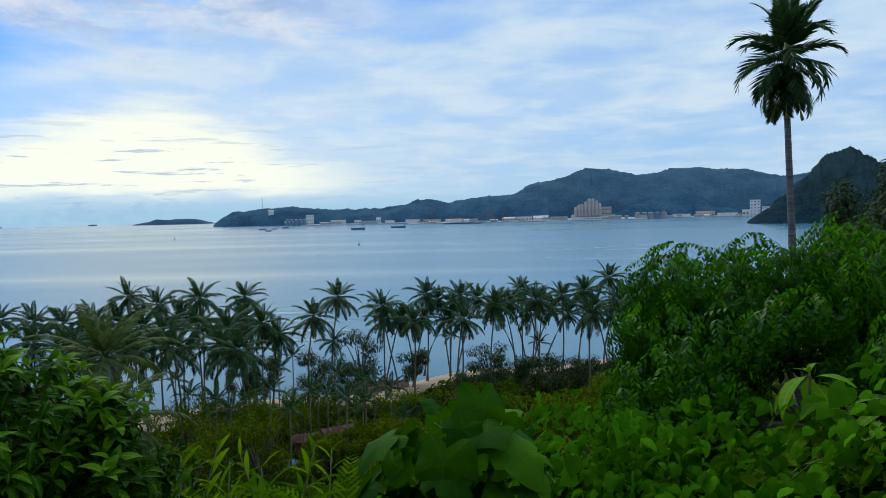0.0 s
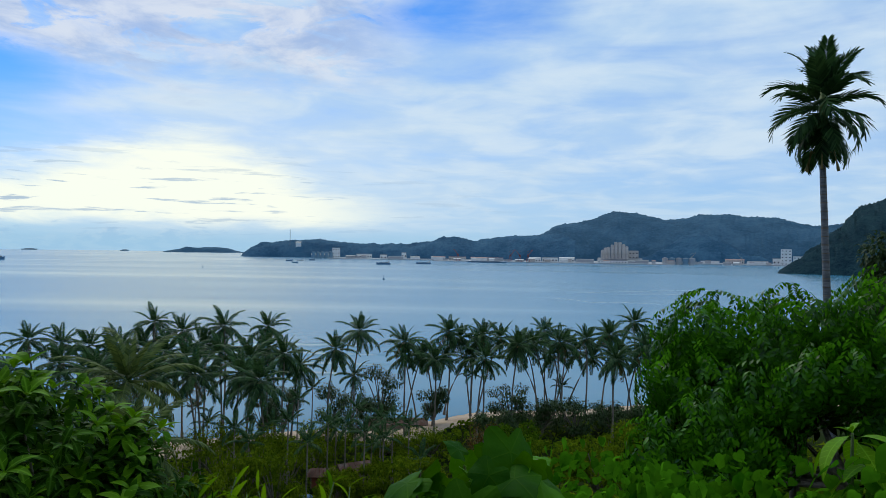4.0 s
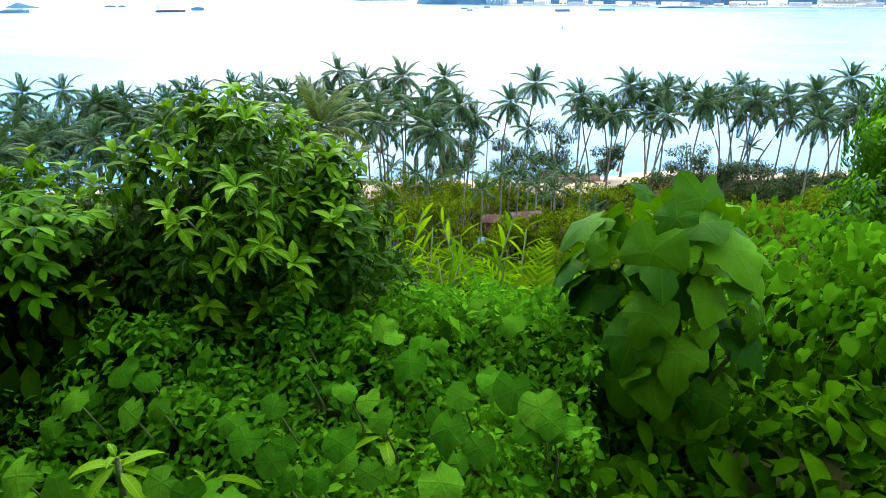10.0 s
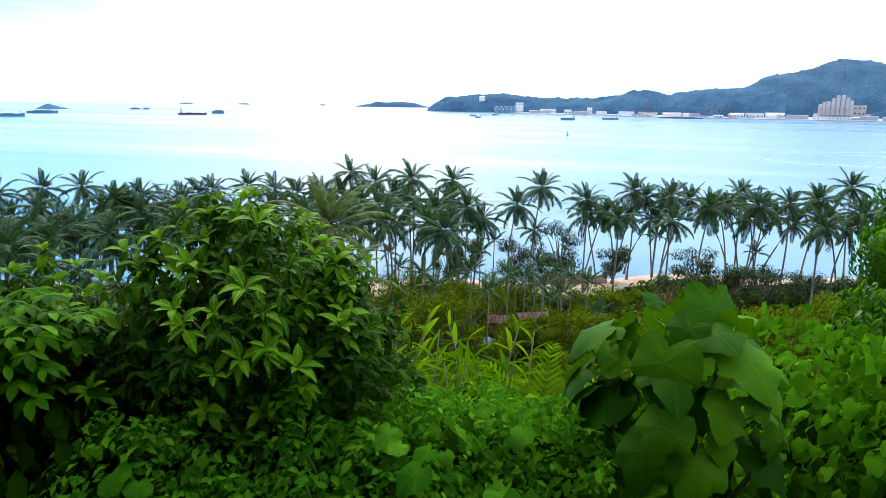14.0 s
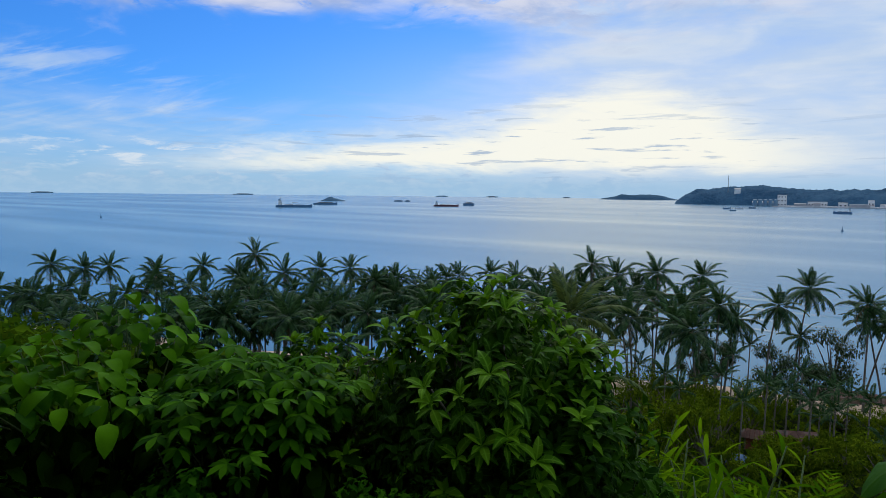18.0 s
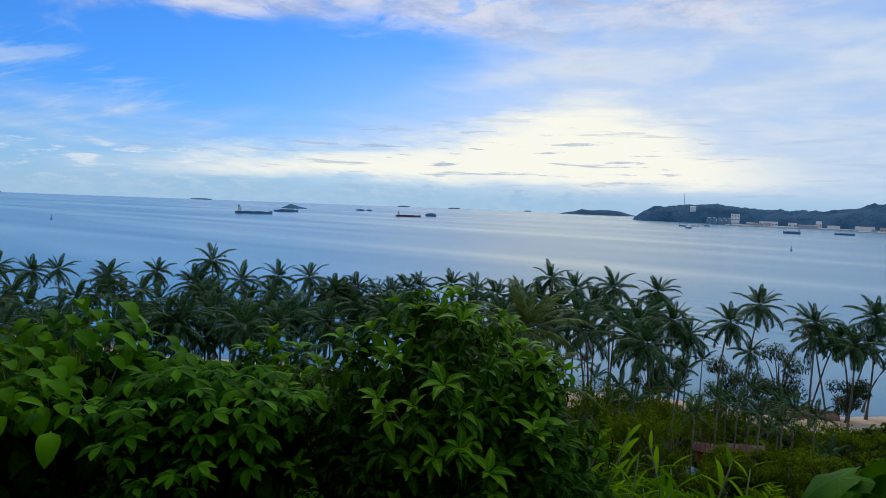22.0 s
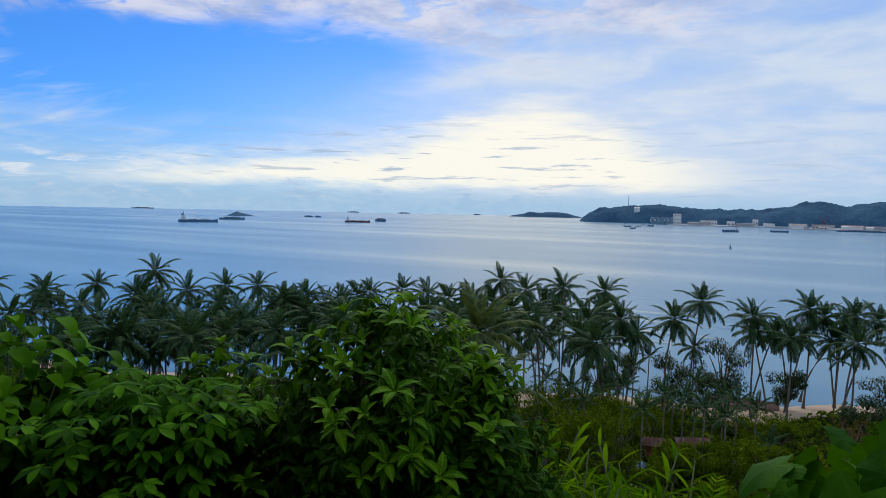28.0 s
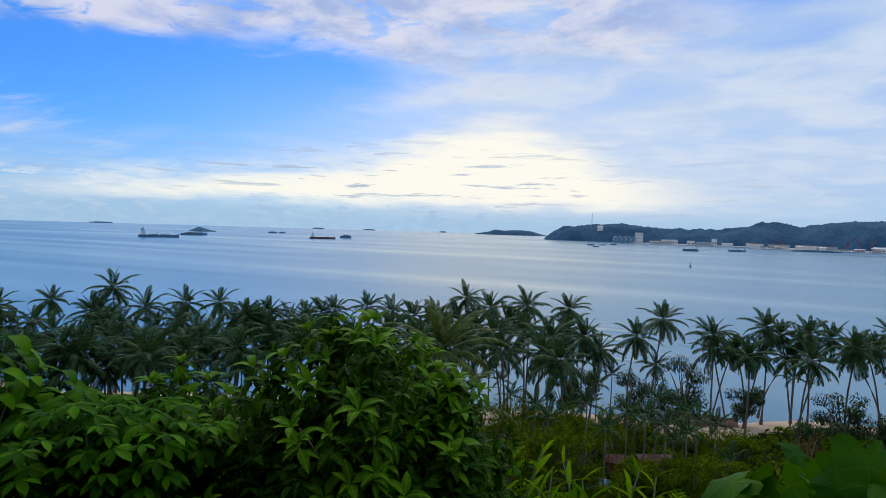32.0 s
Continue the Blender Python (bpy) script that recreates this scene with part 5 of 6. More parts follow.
def draped_trees():
    """Trees smothered by a climber: domes whose sprays of paired leaves run down over one another like shingles,
    shade-coloured leaves under them.
    """
    for g, domes in enumerate(DRAPED):
        r = random.Random(80 + g)
        c0 = Vector(at(*domes[0][:3]))
        f = foot(c0)
        root = thing("draped_tree", Matrix.Translation(f), "tree smothered by a dark green climber with paired leaves", "tree", "climber-draped trees")
        leaves, branches = [], []
        for a, d, e, rx, ry, rz in domes:
            c, rad = at(a, d, e), (rx, ry, rz)
            branches.append(tube([(0, 0, 0), (c0 - f) * 0.45, Vector(c) - f], [0.10, 0.07, 0.02], 6))
            for k in range(int(84 * (rx + 0.3) * (ry + 0.3))):
                w, h = r.uniform(0, math.tau), math.asin(r.uniform(0.02, 1.0))
                if math.sin(w) > 0.35 and h < 0.7:
                    w = -w
                drift = r.uniform(-0.9, 0.9)
                # more light-toned leaves up the dome: light from above put into colour
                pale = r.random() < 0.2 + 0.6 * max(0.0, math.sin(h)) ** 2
                lift = r.choice((0.0, 0.0, 0.05, 0.10, -0.08))
                for j in range(9):
                    p, nrm = on_dome(c, rad, w, h)
                    q, _ = on_dome(c, rad, w + drift * 0.08, h - 0.10)
                    run = (q - p).normalized()
                    side = run.cross(nrm).normalized()
                    for s in (-1, 1):
                        leaves.append((K_PINNA_LIT if pale else K_PINNA, r.randrange(2), turned(p + nrm * (lift + 0.012 * (9 - j) * (lift > 0)), side * s * 0.75 + run * 0.55 + Vector((0, 0, -0.22)), nrm + ball_dir(r) * 0.25, r.uniform(0.55, 0.85))))
                    step_h = 0.062 / max(0.3, (rx + rz) / 2)
                    w, h = w + drift * step_h * 0.8, h - step_h
                    if h < -0.75:
                        break
            # dark filler leaves: the shade inside the dome is painted as colour
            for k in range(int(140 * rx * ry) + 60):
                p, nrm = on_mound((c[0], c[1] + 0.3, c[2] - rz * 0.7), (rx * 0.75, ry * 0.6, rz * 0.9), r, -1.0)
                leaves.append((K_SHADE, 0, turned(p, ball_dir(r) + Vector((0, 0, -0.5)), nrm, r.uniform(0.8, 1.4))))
        fit_leaves(root, leaves, 150)
        hang("trunk", mesh_of("trunk", *merge(branches), M_BARK, True), root)


draped_trees()


def tree(a, d, top_e, w, h, seed, material, label, n=520, leaf=1.0, name="tree", category="tree", z_floor=None):
    """Small tree: forked trunk, limbs, and a crown of leaf clumps with gaps."""
    r = random.Random(seed)
    x, y = plan(a, d)
    z0 = ground_z(x, y) - 0.1 if z_floor is None else z_floor
    top = EYE + d * math.tan(radians(top_e)) - z0
    h = min(h, top)
    root = thing(name, Matrix.Translation((x, y, z0)), label, category)
    clumps = [Vector((r.uniform(-w, w) * 0.75, r.uniform(-w, w) * 0.75, top - h * (0.12 + 0.8 * r.random() ** 1.2))) for _ in range(16)]
    pieces = [tube([(0, 0, 0), (0.1 * w, 0, (top - h) * 0.6 + 0.3), (0, 0, top - h * 0.6)], [0.05 * w + 0.05, 0.04 * w + 0.04, 0.03], 7)]
    for c in clumps:
        b = Vector((0.1 * w, 0, max(0.3, (top - h) * 0.8)))
        pieces.append(tube([b, b.lerp(c, 0.55) + Vector((0, 0, 0.05 * h)), c], [0.03 * w + 0.02, 0.02 * w + 0.01, 0.01], 5))
    hang("trunk", mesh_of("trunk", *merge(pieces), M_BARK, True), root)
    mats = []
    for _ in range(n):
        c = r.choice(clumps)
        v = ball_dir(r) * r.uniform(0.5, 1.0)
        p = c + Vector((v.x * w * 0.32, v.y * w * 0.32, v.z * h * 0.15))
        mats.append(turned(p, v + Vector((0, 0, -0.5)) + ball_dir(r) * 0.5, Vector((0, 0, 1)) + v * 0.5, leaf * r.uniform(0.7, 1.3)))
    tagged(hang("crown", mesh_of("crown", *spread(TUFT, mats), material, True), root), kind="stuff")
    return root


SHORE_TREES = [(11.3, 88, -10.9, 2.6, 5.5), (7.6, 90, -9.6, 3.4, 6.5), (8.8, 84, -12.5, 2.2, 4.5), (15.6, 90, -11.5, 2.6, 5.0), (3.0, 92, -11.6, 2.4, 4.5), (17.3, 88, -11.9, 1.8, 4.2),
               (-3.6, 86, -11.3, 3.2, 4.5), (-6.3, 84, -11.8, 3.4, 4.2), (-9.0, 86, -12.1, 3.4, 4.0), (-12.2, 88, -12.2, 3.2, 3.8), (-14.8, 90, -12.2, 2.8, 3.6), (-2.4, 78, -13.2, 2.6, 3.6)]
for k, (a, d, e, w, h) in enumerate(SHORE_TREES):
    tree(a, d, e, w, h, 500 + k, M_DARKLEAF, "small dark-leaved tree near the beach", 2200, 0.95)
tree(-1.5, 72, -14.2, 2.2, 3.0, 520, M_RUSTY, "shrubby tree with rust-brown leaves", 420, 0.9)
tree(-4.5, 70, -14.4, 2.6, 3.0, 521, M_SCRUB, "yellow-green shrubby tree near the shore", 1500, 1.1)
for k, (a, d, e, w, h) in enumerate(((20.5, 66, -13.9, 3.4, 6.5), (17.8, 64, -14.2, 3.4, 6.5), (15.2, 66, -14.3, 3.2, 6), (19.0, 56, -15.8, 3.0, 5.5), (13.0, 70, -14.6, 2.6, 5), (23.5, 64, -14.2, 3.2, 6), (16.4, 56, -16.2, 2.8, 5), (11.6, 74, -14.5, 2.4, 5), (7.0, 76, -14.9, 2.6, 4), (3.2, 74, -15.0, 2.8, 4), (11.0, 58, -18.2, 2.0, 3), (13.6, 54, -19.2, 2.0, 3), (6.4, 58, -17.6, 2.0, 3), (22.0, 54, -17.0, 2.6, 4),
                                     (-7.0, 44, -15.8, 2.0, 3), (-11.0, 46, -15.0, 2.4, 3.4), (-15.0, 46, -13.6, 2.6, 3.6), (-18.5, 40, -12.0, 2.6, 4.0), (4.0, 56, -17.2, 2.0, 3.0), (8.0, 50, -20.4, 1.6, 2.4), (9.2, 60, -17.9, 1.8, 2.6), (10.6, 61, -18.0, 1.5, 2.4), (7.8, 61, -17.4, 1.4, 2.6))):
    tree(a, d, e, w, h, 540 + k, M_PLAIN, "bushy yellow-green tree on the plain", 2800, 0.72)
# dark trees on the rise to the east
for k, (a, d, e, w, h) in enumerate(((-31.6, 25, -0.6, 1.3, 3.6), (-33.6, 25, 2.2, 1.6, 5.0), (-35.6, 24, 3.2, 1.8, 6.0), (-38.2, 24, 3.8, 2.0, 6.5), (-41.5, 22, 4.0, 2.4, 7), (-34.4, 21, -0.2, 1.9, 4.6), (-37.6, 20, 0.8, 2.2, 5.0))):
    tree(a, d, e, w, h, 560 + k, M_DARKLEAF, "dark bushy tree on the rise", 6500, 0.6)


def rise_palm():
    x, y = plan(-36.2, 23)
    top = EYE + 23 * math.tan(radians(2.7))
    z0 = ground_z(x, y)
    root = thing("feather_palm", Matrix.Translation((x, y, z0)), "small palm with arching feather leaves above dark trees", "palm tree")
    hang("trunk", mesh_of("trunk", *tube([(0, 0, 0), (0, 0, top - z0)], [0.1, 0.07], 7), M_BARK, True), root)
    me = mesh_of("frond", *frond(1.5, 1.5, 22, 0.42, 0.5, 0, 0.6, 5), M_PALM)
    for k in range(7):
        hang("frond", me, root, Matrix.Translation((0, 0, top - z0)) @ Matrix.Rotation(1.2 + k * 2.4, 4, "Z") @ Matrix.Rotation(radians(70 - k * 9), 4, "X"))


rise_palm()

# ---- terrace and parapet ----
U, V = Vector((0.80, 0.60, 0)), Vector((0.60, -0.80, 0))
CORNER = Vector((-0.34, 0.868, 0))
TOP = EYE - 0.90
FLOOR = EYE - 1.65


def run_pose(u, v, z):
    m = Matrix((U, -V, Vector((0, 0, 1)))).transposed().to_4x4()
    return Matrix.Translation(CORNER + U * u + V * v + Vector((0, 0, z))) @ m


def chipped(x0, y0, z0, x1, y1, z1, seed, cut=0.018):
    """A cement block with worn, uneven edges."""
    bm = box(x0, y0, z0, x1, y1, z1)
    bmesh.ops.subdivide_edges(bm, edges=bm.edges[:], cuts=5, use_grid_fill=True)
    c = Vector(((x0 + x1) / 2, (y0 + y1) / 2, (z0 + z1) / 2))
    for v in bm.verts:
        e = sum((abs(v.co[i] - lo) < 1e-5 or abs(v.co[i] - hi) < 1e-5) for i, (lo, hi) in enumerate(((x0, x1), (y0, y1), (z0, z1))))
        k = 0.5 + 0.5 * noise.noise(v.co * 9 + Vector((seed, 0, 0)))
        if e >= 2:
            v.co += (c - v.co).normalized() * cut * k * (1.6 if e == 3 else 0.8)
        else:
            v.co += Vector((0, 0, 0.004 * noise.noise(v.co * 14)))
    return bm


def parapet():
    root = thing("parapet", run_pose(0, 0, FLOOR), "low weathered parapet of whitewashed cement pillars and ledges", "wall")
    h = TOP - FLOOR
    spans = []
    for k, u in enumerate((0.0, 1.03, 2.64, 3.7)):
        p = part("pillar", chipped(0, -0.36, -0.9, 0.18, 0.0, h - 0.006, k + 1), M_CONCRETE, root)
        part("cap", chipped(0.003, -0.357, h - 0.006, 0.177, -0.003, h + 0.006, k + 20, 0.012), M_WASH, p, "limewashed worn top")
        spans.append(u)
        p.matrix_basis = Matrix.Translation((u, 0, 0))
    for k in range(3):
        a, b = spans[k] + 0.18, spans[k + 1]
        p = part("wall_panel", chipped(a + 0.002, -0.33, -0.9, b - 0.002, -0.075, h - 0.24, k + 40), M_CONCRETE, root)
        part("ledge", chipped(a + 0.003, -0.345, h - 0.238, b - 0.003, -0.065, h - 0.226, k + 60, 0.012), M_WASH, p, "limewashed worn ledge")
    # fine cracks in the plaster of the second pillar's side
    cr = []
    r = random.Random(4)
    for k in range(7):
        y, z = r.uniform(-0.33, -0.05), h - 0.15 + r.uniform(-0.05, 0.07)
        line = [(1.028, y, z)]
        for j in range(4):
            y += r.uniform(-0.035, 0.035)
            z -= r.uniform(0.005, 0.03)
            line.append((1.028, y, z))
        cr.append(tube(line, [0.0012] * 5, 3))
    hang("cracks", mesh_of("cracks", *merge(cr), M_CABLE), root)


parapet()
m = run_pose(0, 0, FLOOR)
tagged(part("terrace_floor", box(-0.15, -4.5, -0.12, 4.5, -0.36, 0.0), M_CONCRETE, None), "bare cement terrace floor", "floor", kind="structure").matrix_basis = m


def overhead_line():
    """A wooden pole out of view and the thin cable slung from it to the added wall behind."""
    x, y, z = at(-55.0, 9.0, 6.0)
    root = thing("utility_pole", Matrix.Translation((x, y, ground_z(x, y) - 0.3)), "wooden pole carrying a thin black overhead cable", "pole")
    z0 = root.matrix_basis.translation.z
    part("shaft", cyl(0, 0, 0, z - z0 + 0.2, 0.1, 0.07, 9), M_WOOD, root)
    o = Vector((x, y, z0))
    pts = [Vector((x, y, z)), Vector(at(-46.0, 7.0, 10.5)), Vector(at(-38.36, 6.2, 15.24)), Vector(at(-34.28, 6.0, 18.15)), Vector(at(-29.0, 5.9, 22.4)), Vector((1.2, -2.5, EYE + 4.2))]
    hang("cable", mesh_of("cable", *tube([p - o for p in pts], [0.006] * 6, 5), M_CABLE), root)


overhead_line()


# unseen wall added behind the camera; it closes the terrace and blocks rear light
tagged(part("wall_house", box(-9, -3.2, -3, 12, -2.9, 4.2), M_CONCRETE, None), "unseen plain wall added behind the terrace to block light", "wall", kind="structure").matrix_basis = Matrix.Translation((0, 0, FLOOR))


# unseen roof added to keep overhead and rear sky light off the plants
tagged(part("terrace_roof", box(-9, -3.2, 3.05, 12, 0.7, 3.2), M_CONCRETE, None), "unseen plain roof added over the terrace to block sky light", "roof", kind="structure").matrix_basis = Matrix.Translation((0, 0, FLOOR))


# ---- huts on the plain ----
def hut(a, d, w, l, h, turn, wall, roof, label, pitch=0.35):
    x, y = plan(a, d)
    root = thing("hut", Matrix.Translation((x, y, ground_z(x, y) - 0.05)) @ Matrix.Rotation(turn, 4, "Z"), label, "hut")
    for k, (sx, sy) in enumerate(((-1, -1), (1, -1), (1, 1), (-1, 1))):
        part("post", box(sx * w / 2 - 0.07, sy * l / 2 - 0.07, 0, sx * w / 2 + 0.07, sy * l / 2 + 0.07, h), M_WOOD, root)
    part("back_wall", box(-w / 2, l / 2 - 0.03, 0, w / 2, l / 2 + 0.03, h - 0.1), wall, root)
    part("side_wall", box(-w / 2 - 0.03, -l / 2 + 0.1, 0, -w / 2 + 0.03, l / 2 - 0.1, h - 0.1), wall, root)
    part("front_wall", box(-w / 2, -l / 2 - 0.03, 0, w * 0.2, -l / 2 + 0.03, h - 0.1), wall, root)
    for s in (-1, 1):
        sheets = []
        n = 7
        for k in range(n):
            bm = bmesh.new()
            u0, u1 = -w / 2 - 0.4 + (w + 0.8) * k / n, -w / 2 - 0.4 + (w + 0.8) * (k + 1) / n - 0.03
            rise = pitch * l / 2
            quad = [(u0, s * (l / 2 + 0.45), h - 0.15), (u1, s * (l / 2 + 0.45), h - 0.15), (u1, 0, h + rise), (u0, 0, h + rise)]
            vs = [bm.verts.new((px, py, pz + 0.02 * (k % 2) + dz)) for dz in (0, 0.04) for px, py, pz in quad]
            for q in ((0, 1, 2, 3), (4, 5, 6, 7), (0, 1, 5, 4), (1, 2, 6, 5), (2, 3, 7, 6), (3, 0, 4, 7)):
                bm.faces.new([vs[i] for i in q])
            bmesh.ops.recalc_face_normals(bm, faces=bm.faces[:])
            part("roof_sheet", bm, roof, root)
    return root


hut(9.4, 68, 3.2, 2.2, 1.4, 0.5, M_WOOD, M_RUST, "low hut with a rusty sheet-metal roof among young palms")
hut(12.3, 66, 2.0, 1.8, 1.5, 0.2, M_RED, M_RUST, "small dark red shed with a rusty roof")
hut(6.0, 94, 8.0, 2.6, 1.0, 0.1, M_PLASTER, M_RUST, "open beach shelter with a brown thatched roof")


def tarp():
    x, y = plan(13.6, 61)
    root = thing("tarpaulin", Matrix.Translation((x, y, ground_z(x, y))), "blue tarpaulin slung over a heap", "tarpaulin")
    bm = bmesh.new()
    bmesh.ops.create_grid(bm, x_segments=12, y_segments=10, size=0.9)
    for v in bm.verts:
        d = v.co.xy.length
        v.co.z = 0.7 - 0.45 * d * d + 0.12 * noise.noise(v.co * 2)
    part("sheet", bm, M_BLUE, root, smooth=True)
    part("heap", cyl(0, 0, 0, 0.55, 0.7, 0.4), M_SOIL, root)


tarp()

# ---- surf lines and mooring marks ----
def surf(a0, d0, a1, d1, w, bow, n=40, seed=0):
    r = random.Random(seed)
    verts, faces = [], []
    for i in range(n + 1):
        u = i / n
        a, d = a0 + (a1 - a0) * u, d0 + (d1 - d0) * u + bow * math.sin(math.pi * u) + 1.5 * noise.noise((u * 9, seed, 0))
        t = 1.7 * w * max(0.05, math.sin(math.pi * u)) * (0.5 + 0.7 * abs(noise.noise((u * 14, seed, 3))))
        for k, (dd, zz) in enumerate(((-t, 0.01), (0, 0.10), (t, 0.01))):
            x, y = plan(a, d + dd)
            verts.append((x, y, zz))
        if i and r.random() < 0.96:
            o = 3 * i
            faces += [(o - 3, o - 2, o + 1, o), (o - 2, o - 1, o + 2, o + 1)]
    ob = hang("surf", mesh_of("surf", verts, faces, M_FOAM, True))
    tagged(ob, "thin line of breaking foam on the sea", "foam", kind="structure")


for k, q in enumerate(((-7.0, 372, -10.5, 345, 1.6, 6), (-8.4, 420, -15, 470, 1.2, 0), (-15, 478, -20.5, 508, 1.2, 4), (-10.3, 346, -16, 350, 1.2, 5), (-12, 420, -18, 440, 0.8, 5),
                       (33.5, 800, 30.5, 790, 2.5, 8))):
    surf(*q, seed=k)


def ripple(a0, a1, d, w, seed):
    """Low dark wave front rolling to the beach."""
    verts, faces = [], []
    n = 60
    for i in range(n + 1):
        a = a0 + (a1 - a0) * i / n
        dd = d * (1 + 0.002 * (a - a0)) + 0.8 * noise.noise((a * 0.4, seed, 0))
        h = 0.5 * math.sin(math.pi * i / n) ** 0.5
        for off, z in ((-w, -0.02), (-0.3 * w, h), (w, -0.02)):
            x, y = plan(a, dd + off)
            verts.append((x, y, z))
        if i:
            o = 3 * i
            faces += [(o - 3, o - 2, o + 1, o), (o - 2, o - 1, o + 2, o + 1)]
    tagged(hang("wave", mesh_of("wave", verts, faces, M_SEA, True)), "low smooth wave rolling to the beach", "wave", kind="structure")


for k, (a0, a1, d, w) in enumerate(((30, 4, 184, 1.5), (28, 6, 167, 1.2), (30, 5, 153, 1.0), (26, 8, 140, 0.9), (60, 38, 190, 1.2), (64, 44, 165, 1.0))):
    ripple(a0, a1, d, w, 30 + k)


def buoy(a, d, h):
    x, y = plan(a, d)
    root = thing("buoy", Matrix.Translation((x, y, -0.2)), "dark mooring buoy with a short mast", "buoy", "buoys in the bay")
    part("float", cyl(0, 0, 0, h * 0.4, h * 0.32, h * 0.22), M_HULL, root)
    part("mast", cyl(0, 0, h * 0.4, h, h * 0.07, h * 0.05, 6), M_HULL, root)
    part("topmark", box(-h * 0.1, -h * 0.1, h, h * 0.1, h * 0.1, h * 1.2), M_HULL, root)


buoy(7.26, 576, 3.2)
buoy(22.05, 895, 3.0)
buoy(65.5, 659, 3.0)


# ---- ships ----
def hull_mesh(l, b, h, sheer):
    secs = [(-0.5, 0.75, 0.1), (-0.42, 1.0, 0.0), (0.0, 1.0, 0.0), (0.3, 0.95, 0.05), (0.42, 0.6, 0.3), (0.5, 0.06, 0.8)]
    verts, faces = [], []
    for u, w, s in secs:
        z1 = h + sheer * s
        for q, z in ((-1, z1), (-0.8, -0.4), (0.8, -0.4), (1, z1)):
            verts.append((u * l, q * b / 2 * w, z))
    for i in range(len(secs) - 1):
        for k in range(4):
            faces.append((i * 4 + k, i * 4 + (k + 1) % 4, i * 4 + 4 + (k + 1) % 4, i * 4 + 4 + k))
    faces += [(0, 1, 2, 3), tuple(range(len(verts) - 4, len(verts)))]
    return verts, faces


def ship(a0, a1, d, hullh, hull_mat, label, house=-1, cranes=0, tall=1.0, turn=0.0, low=False, name="ship"):
    """A vessel spanning two bearings; house -1 aft to the left, +1 to the right."""
    x, y = plan((a0 + a1) / 2, d)
    l = abs(a0 - a1) * math.pi / 180 * d
    yaw = radians((a0 + a1) / 2) + turn + (0 if house < 0 else math.pi)
    root = thing(name, Matrix.Translation((x, y, 0)) @ Matrix.Rotation(yaw, 4, "Z"), label, "ship", "ships at anchor")
    b = l * 0.16
    hang("hull", mesh_of("hull", *hull_mesh(l, b, hullh, hullh * 0.6), hull_mat), root)
    part("deck", box(-l * 0.44, -b * 0.42, hullh, l * 0.36, b * 0.42, hullh + 0.25), M_STEEL, root)
    if low:
        part("hatch", box(-l * 0.3, -b * 0.35, hullh, l * 0.32, b * 0.35, hullh + hullh * 0.6), M_STEEL, root)
        return
    w = l * 0.11
    hh = hullh * 1.5 * tall
    part("deckhouse", box(-l * 0.43, -b * 0.4, hullh + 0.25, -l * 0.43 + w, b * 0.4, hullh + hh * 0.6, 0.2), M_WHITE, root)
    br = part("bridge", box(-l * 0.42, -b * 0.45, hullh + hh * 0.6, -l * 0.42 + w * 0.75, b * 0.45, hullh + hh, 0.2), M_WHITE, root)
    part("window_band", box(-l * 0.425 + w * 0.7, -b * 0.4, hullh + hh * 0.72, -l * 0.42 + w * 0.77, b * 0.4, hullh + hh * 0.9), M_GLASS, br)
    part("funnel", cyl(-l * 0.40, 0, hullh + hh, hullh + hh * 1.45, w * 0.22, w * 0.18), M_HULL, root)
    part("mast", cyl(-l * 0.37, 0, hullh + hh, hullh + hh * 1.9, l * 0.006, l * 0.004, 6), M_STEEL, root)
    part("foremast", cyl(l * 0.42, 0, hullh * 1.4, hullh * 2.4, l * 0.006, l * 0.004, 6), M_STEEL, root)
    for k in range(2):
        part("hatch", box(-l * 0.26 + k * l * 0.3, -b * 0.3, hullh, -l * 0.02 + k * l * 0.3, b * 0.3, hullh * 1.3, 0.1), M_STEEL, root)
    for k in range(cranes):
        c = part("deck_crane", cyl(l * (-0.05 + 0.28 * k), 0, hullh, hullh * 2.3, l * 0.012, l * 0.01, 8), M_WHITE, root)
        part("jib", box(l * (-0.05 + 0.28 * k), -0.3, hullh * 2.1, l * (0.12 + 0.28 * k), 0.3, hullh * 2.3), M_WHITE, c)


ship(52.4, 49.4, 1085, 3.4, M_HULL, "dark grey cargo ship with a raised stern house", -1, 1, 1.35)
ship(49.3, 47.3, 1330, 3.2, M_HULL, "flat dark barge at anchor near the islet", -1, 0, 0.6, 0, True, "barge")
ship(42.5, 41.75, 1880, 2.6, M_HULL, "low dark barge far out", -1, 0, 0.5, 0, True, "barge")
ship(41.6, 41.1, 1880, 2.6, M_HULL, "low dark barge far out", -1, 0, 0.5, 0, True, "barge")
ship(39.1, 36.95, 1250, 3.0, M_HULLRED, "red-hulled coaster with white house aft", -1, 0, 1.1)
ship(36.55, 35.6, 1385, 4.2, M_HULL, "short dark barge with a covered load", -1, 0, 0.5, 0, True, "barge")
# hulls in pale tank blue: the haze of distance put into their colour
for a0, a1 in ((55.8, 54.2), (38.9, 37.9), (34.6, 33.6), (28.1, 27.5), (70.0, 68.6)):
    ship(a0, a1, 4700, 5.0, M_TANKBLUE, "distant ship on the horizon", -1, 0, 0.35, 0, True)
ship(7.9, 6.7, 1195, 3.0, M_HULL, "small dark ferry with an upper deck", 1, 0, 0.9)
ship(4.5, 3.2, 1290, 2.4, M_HULL, "low dark fishing vessel", 1, 0, 0.7)
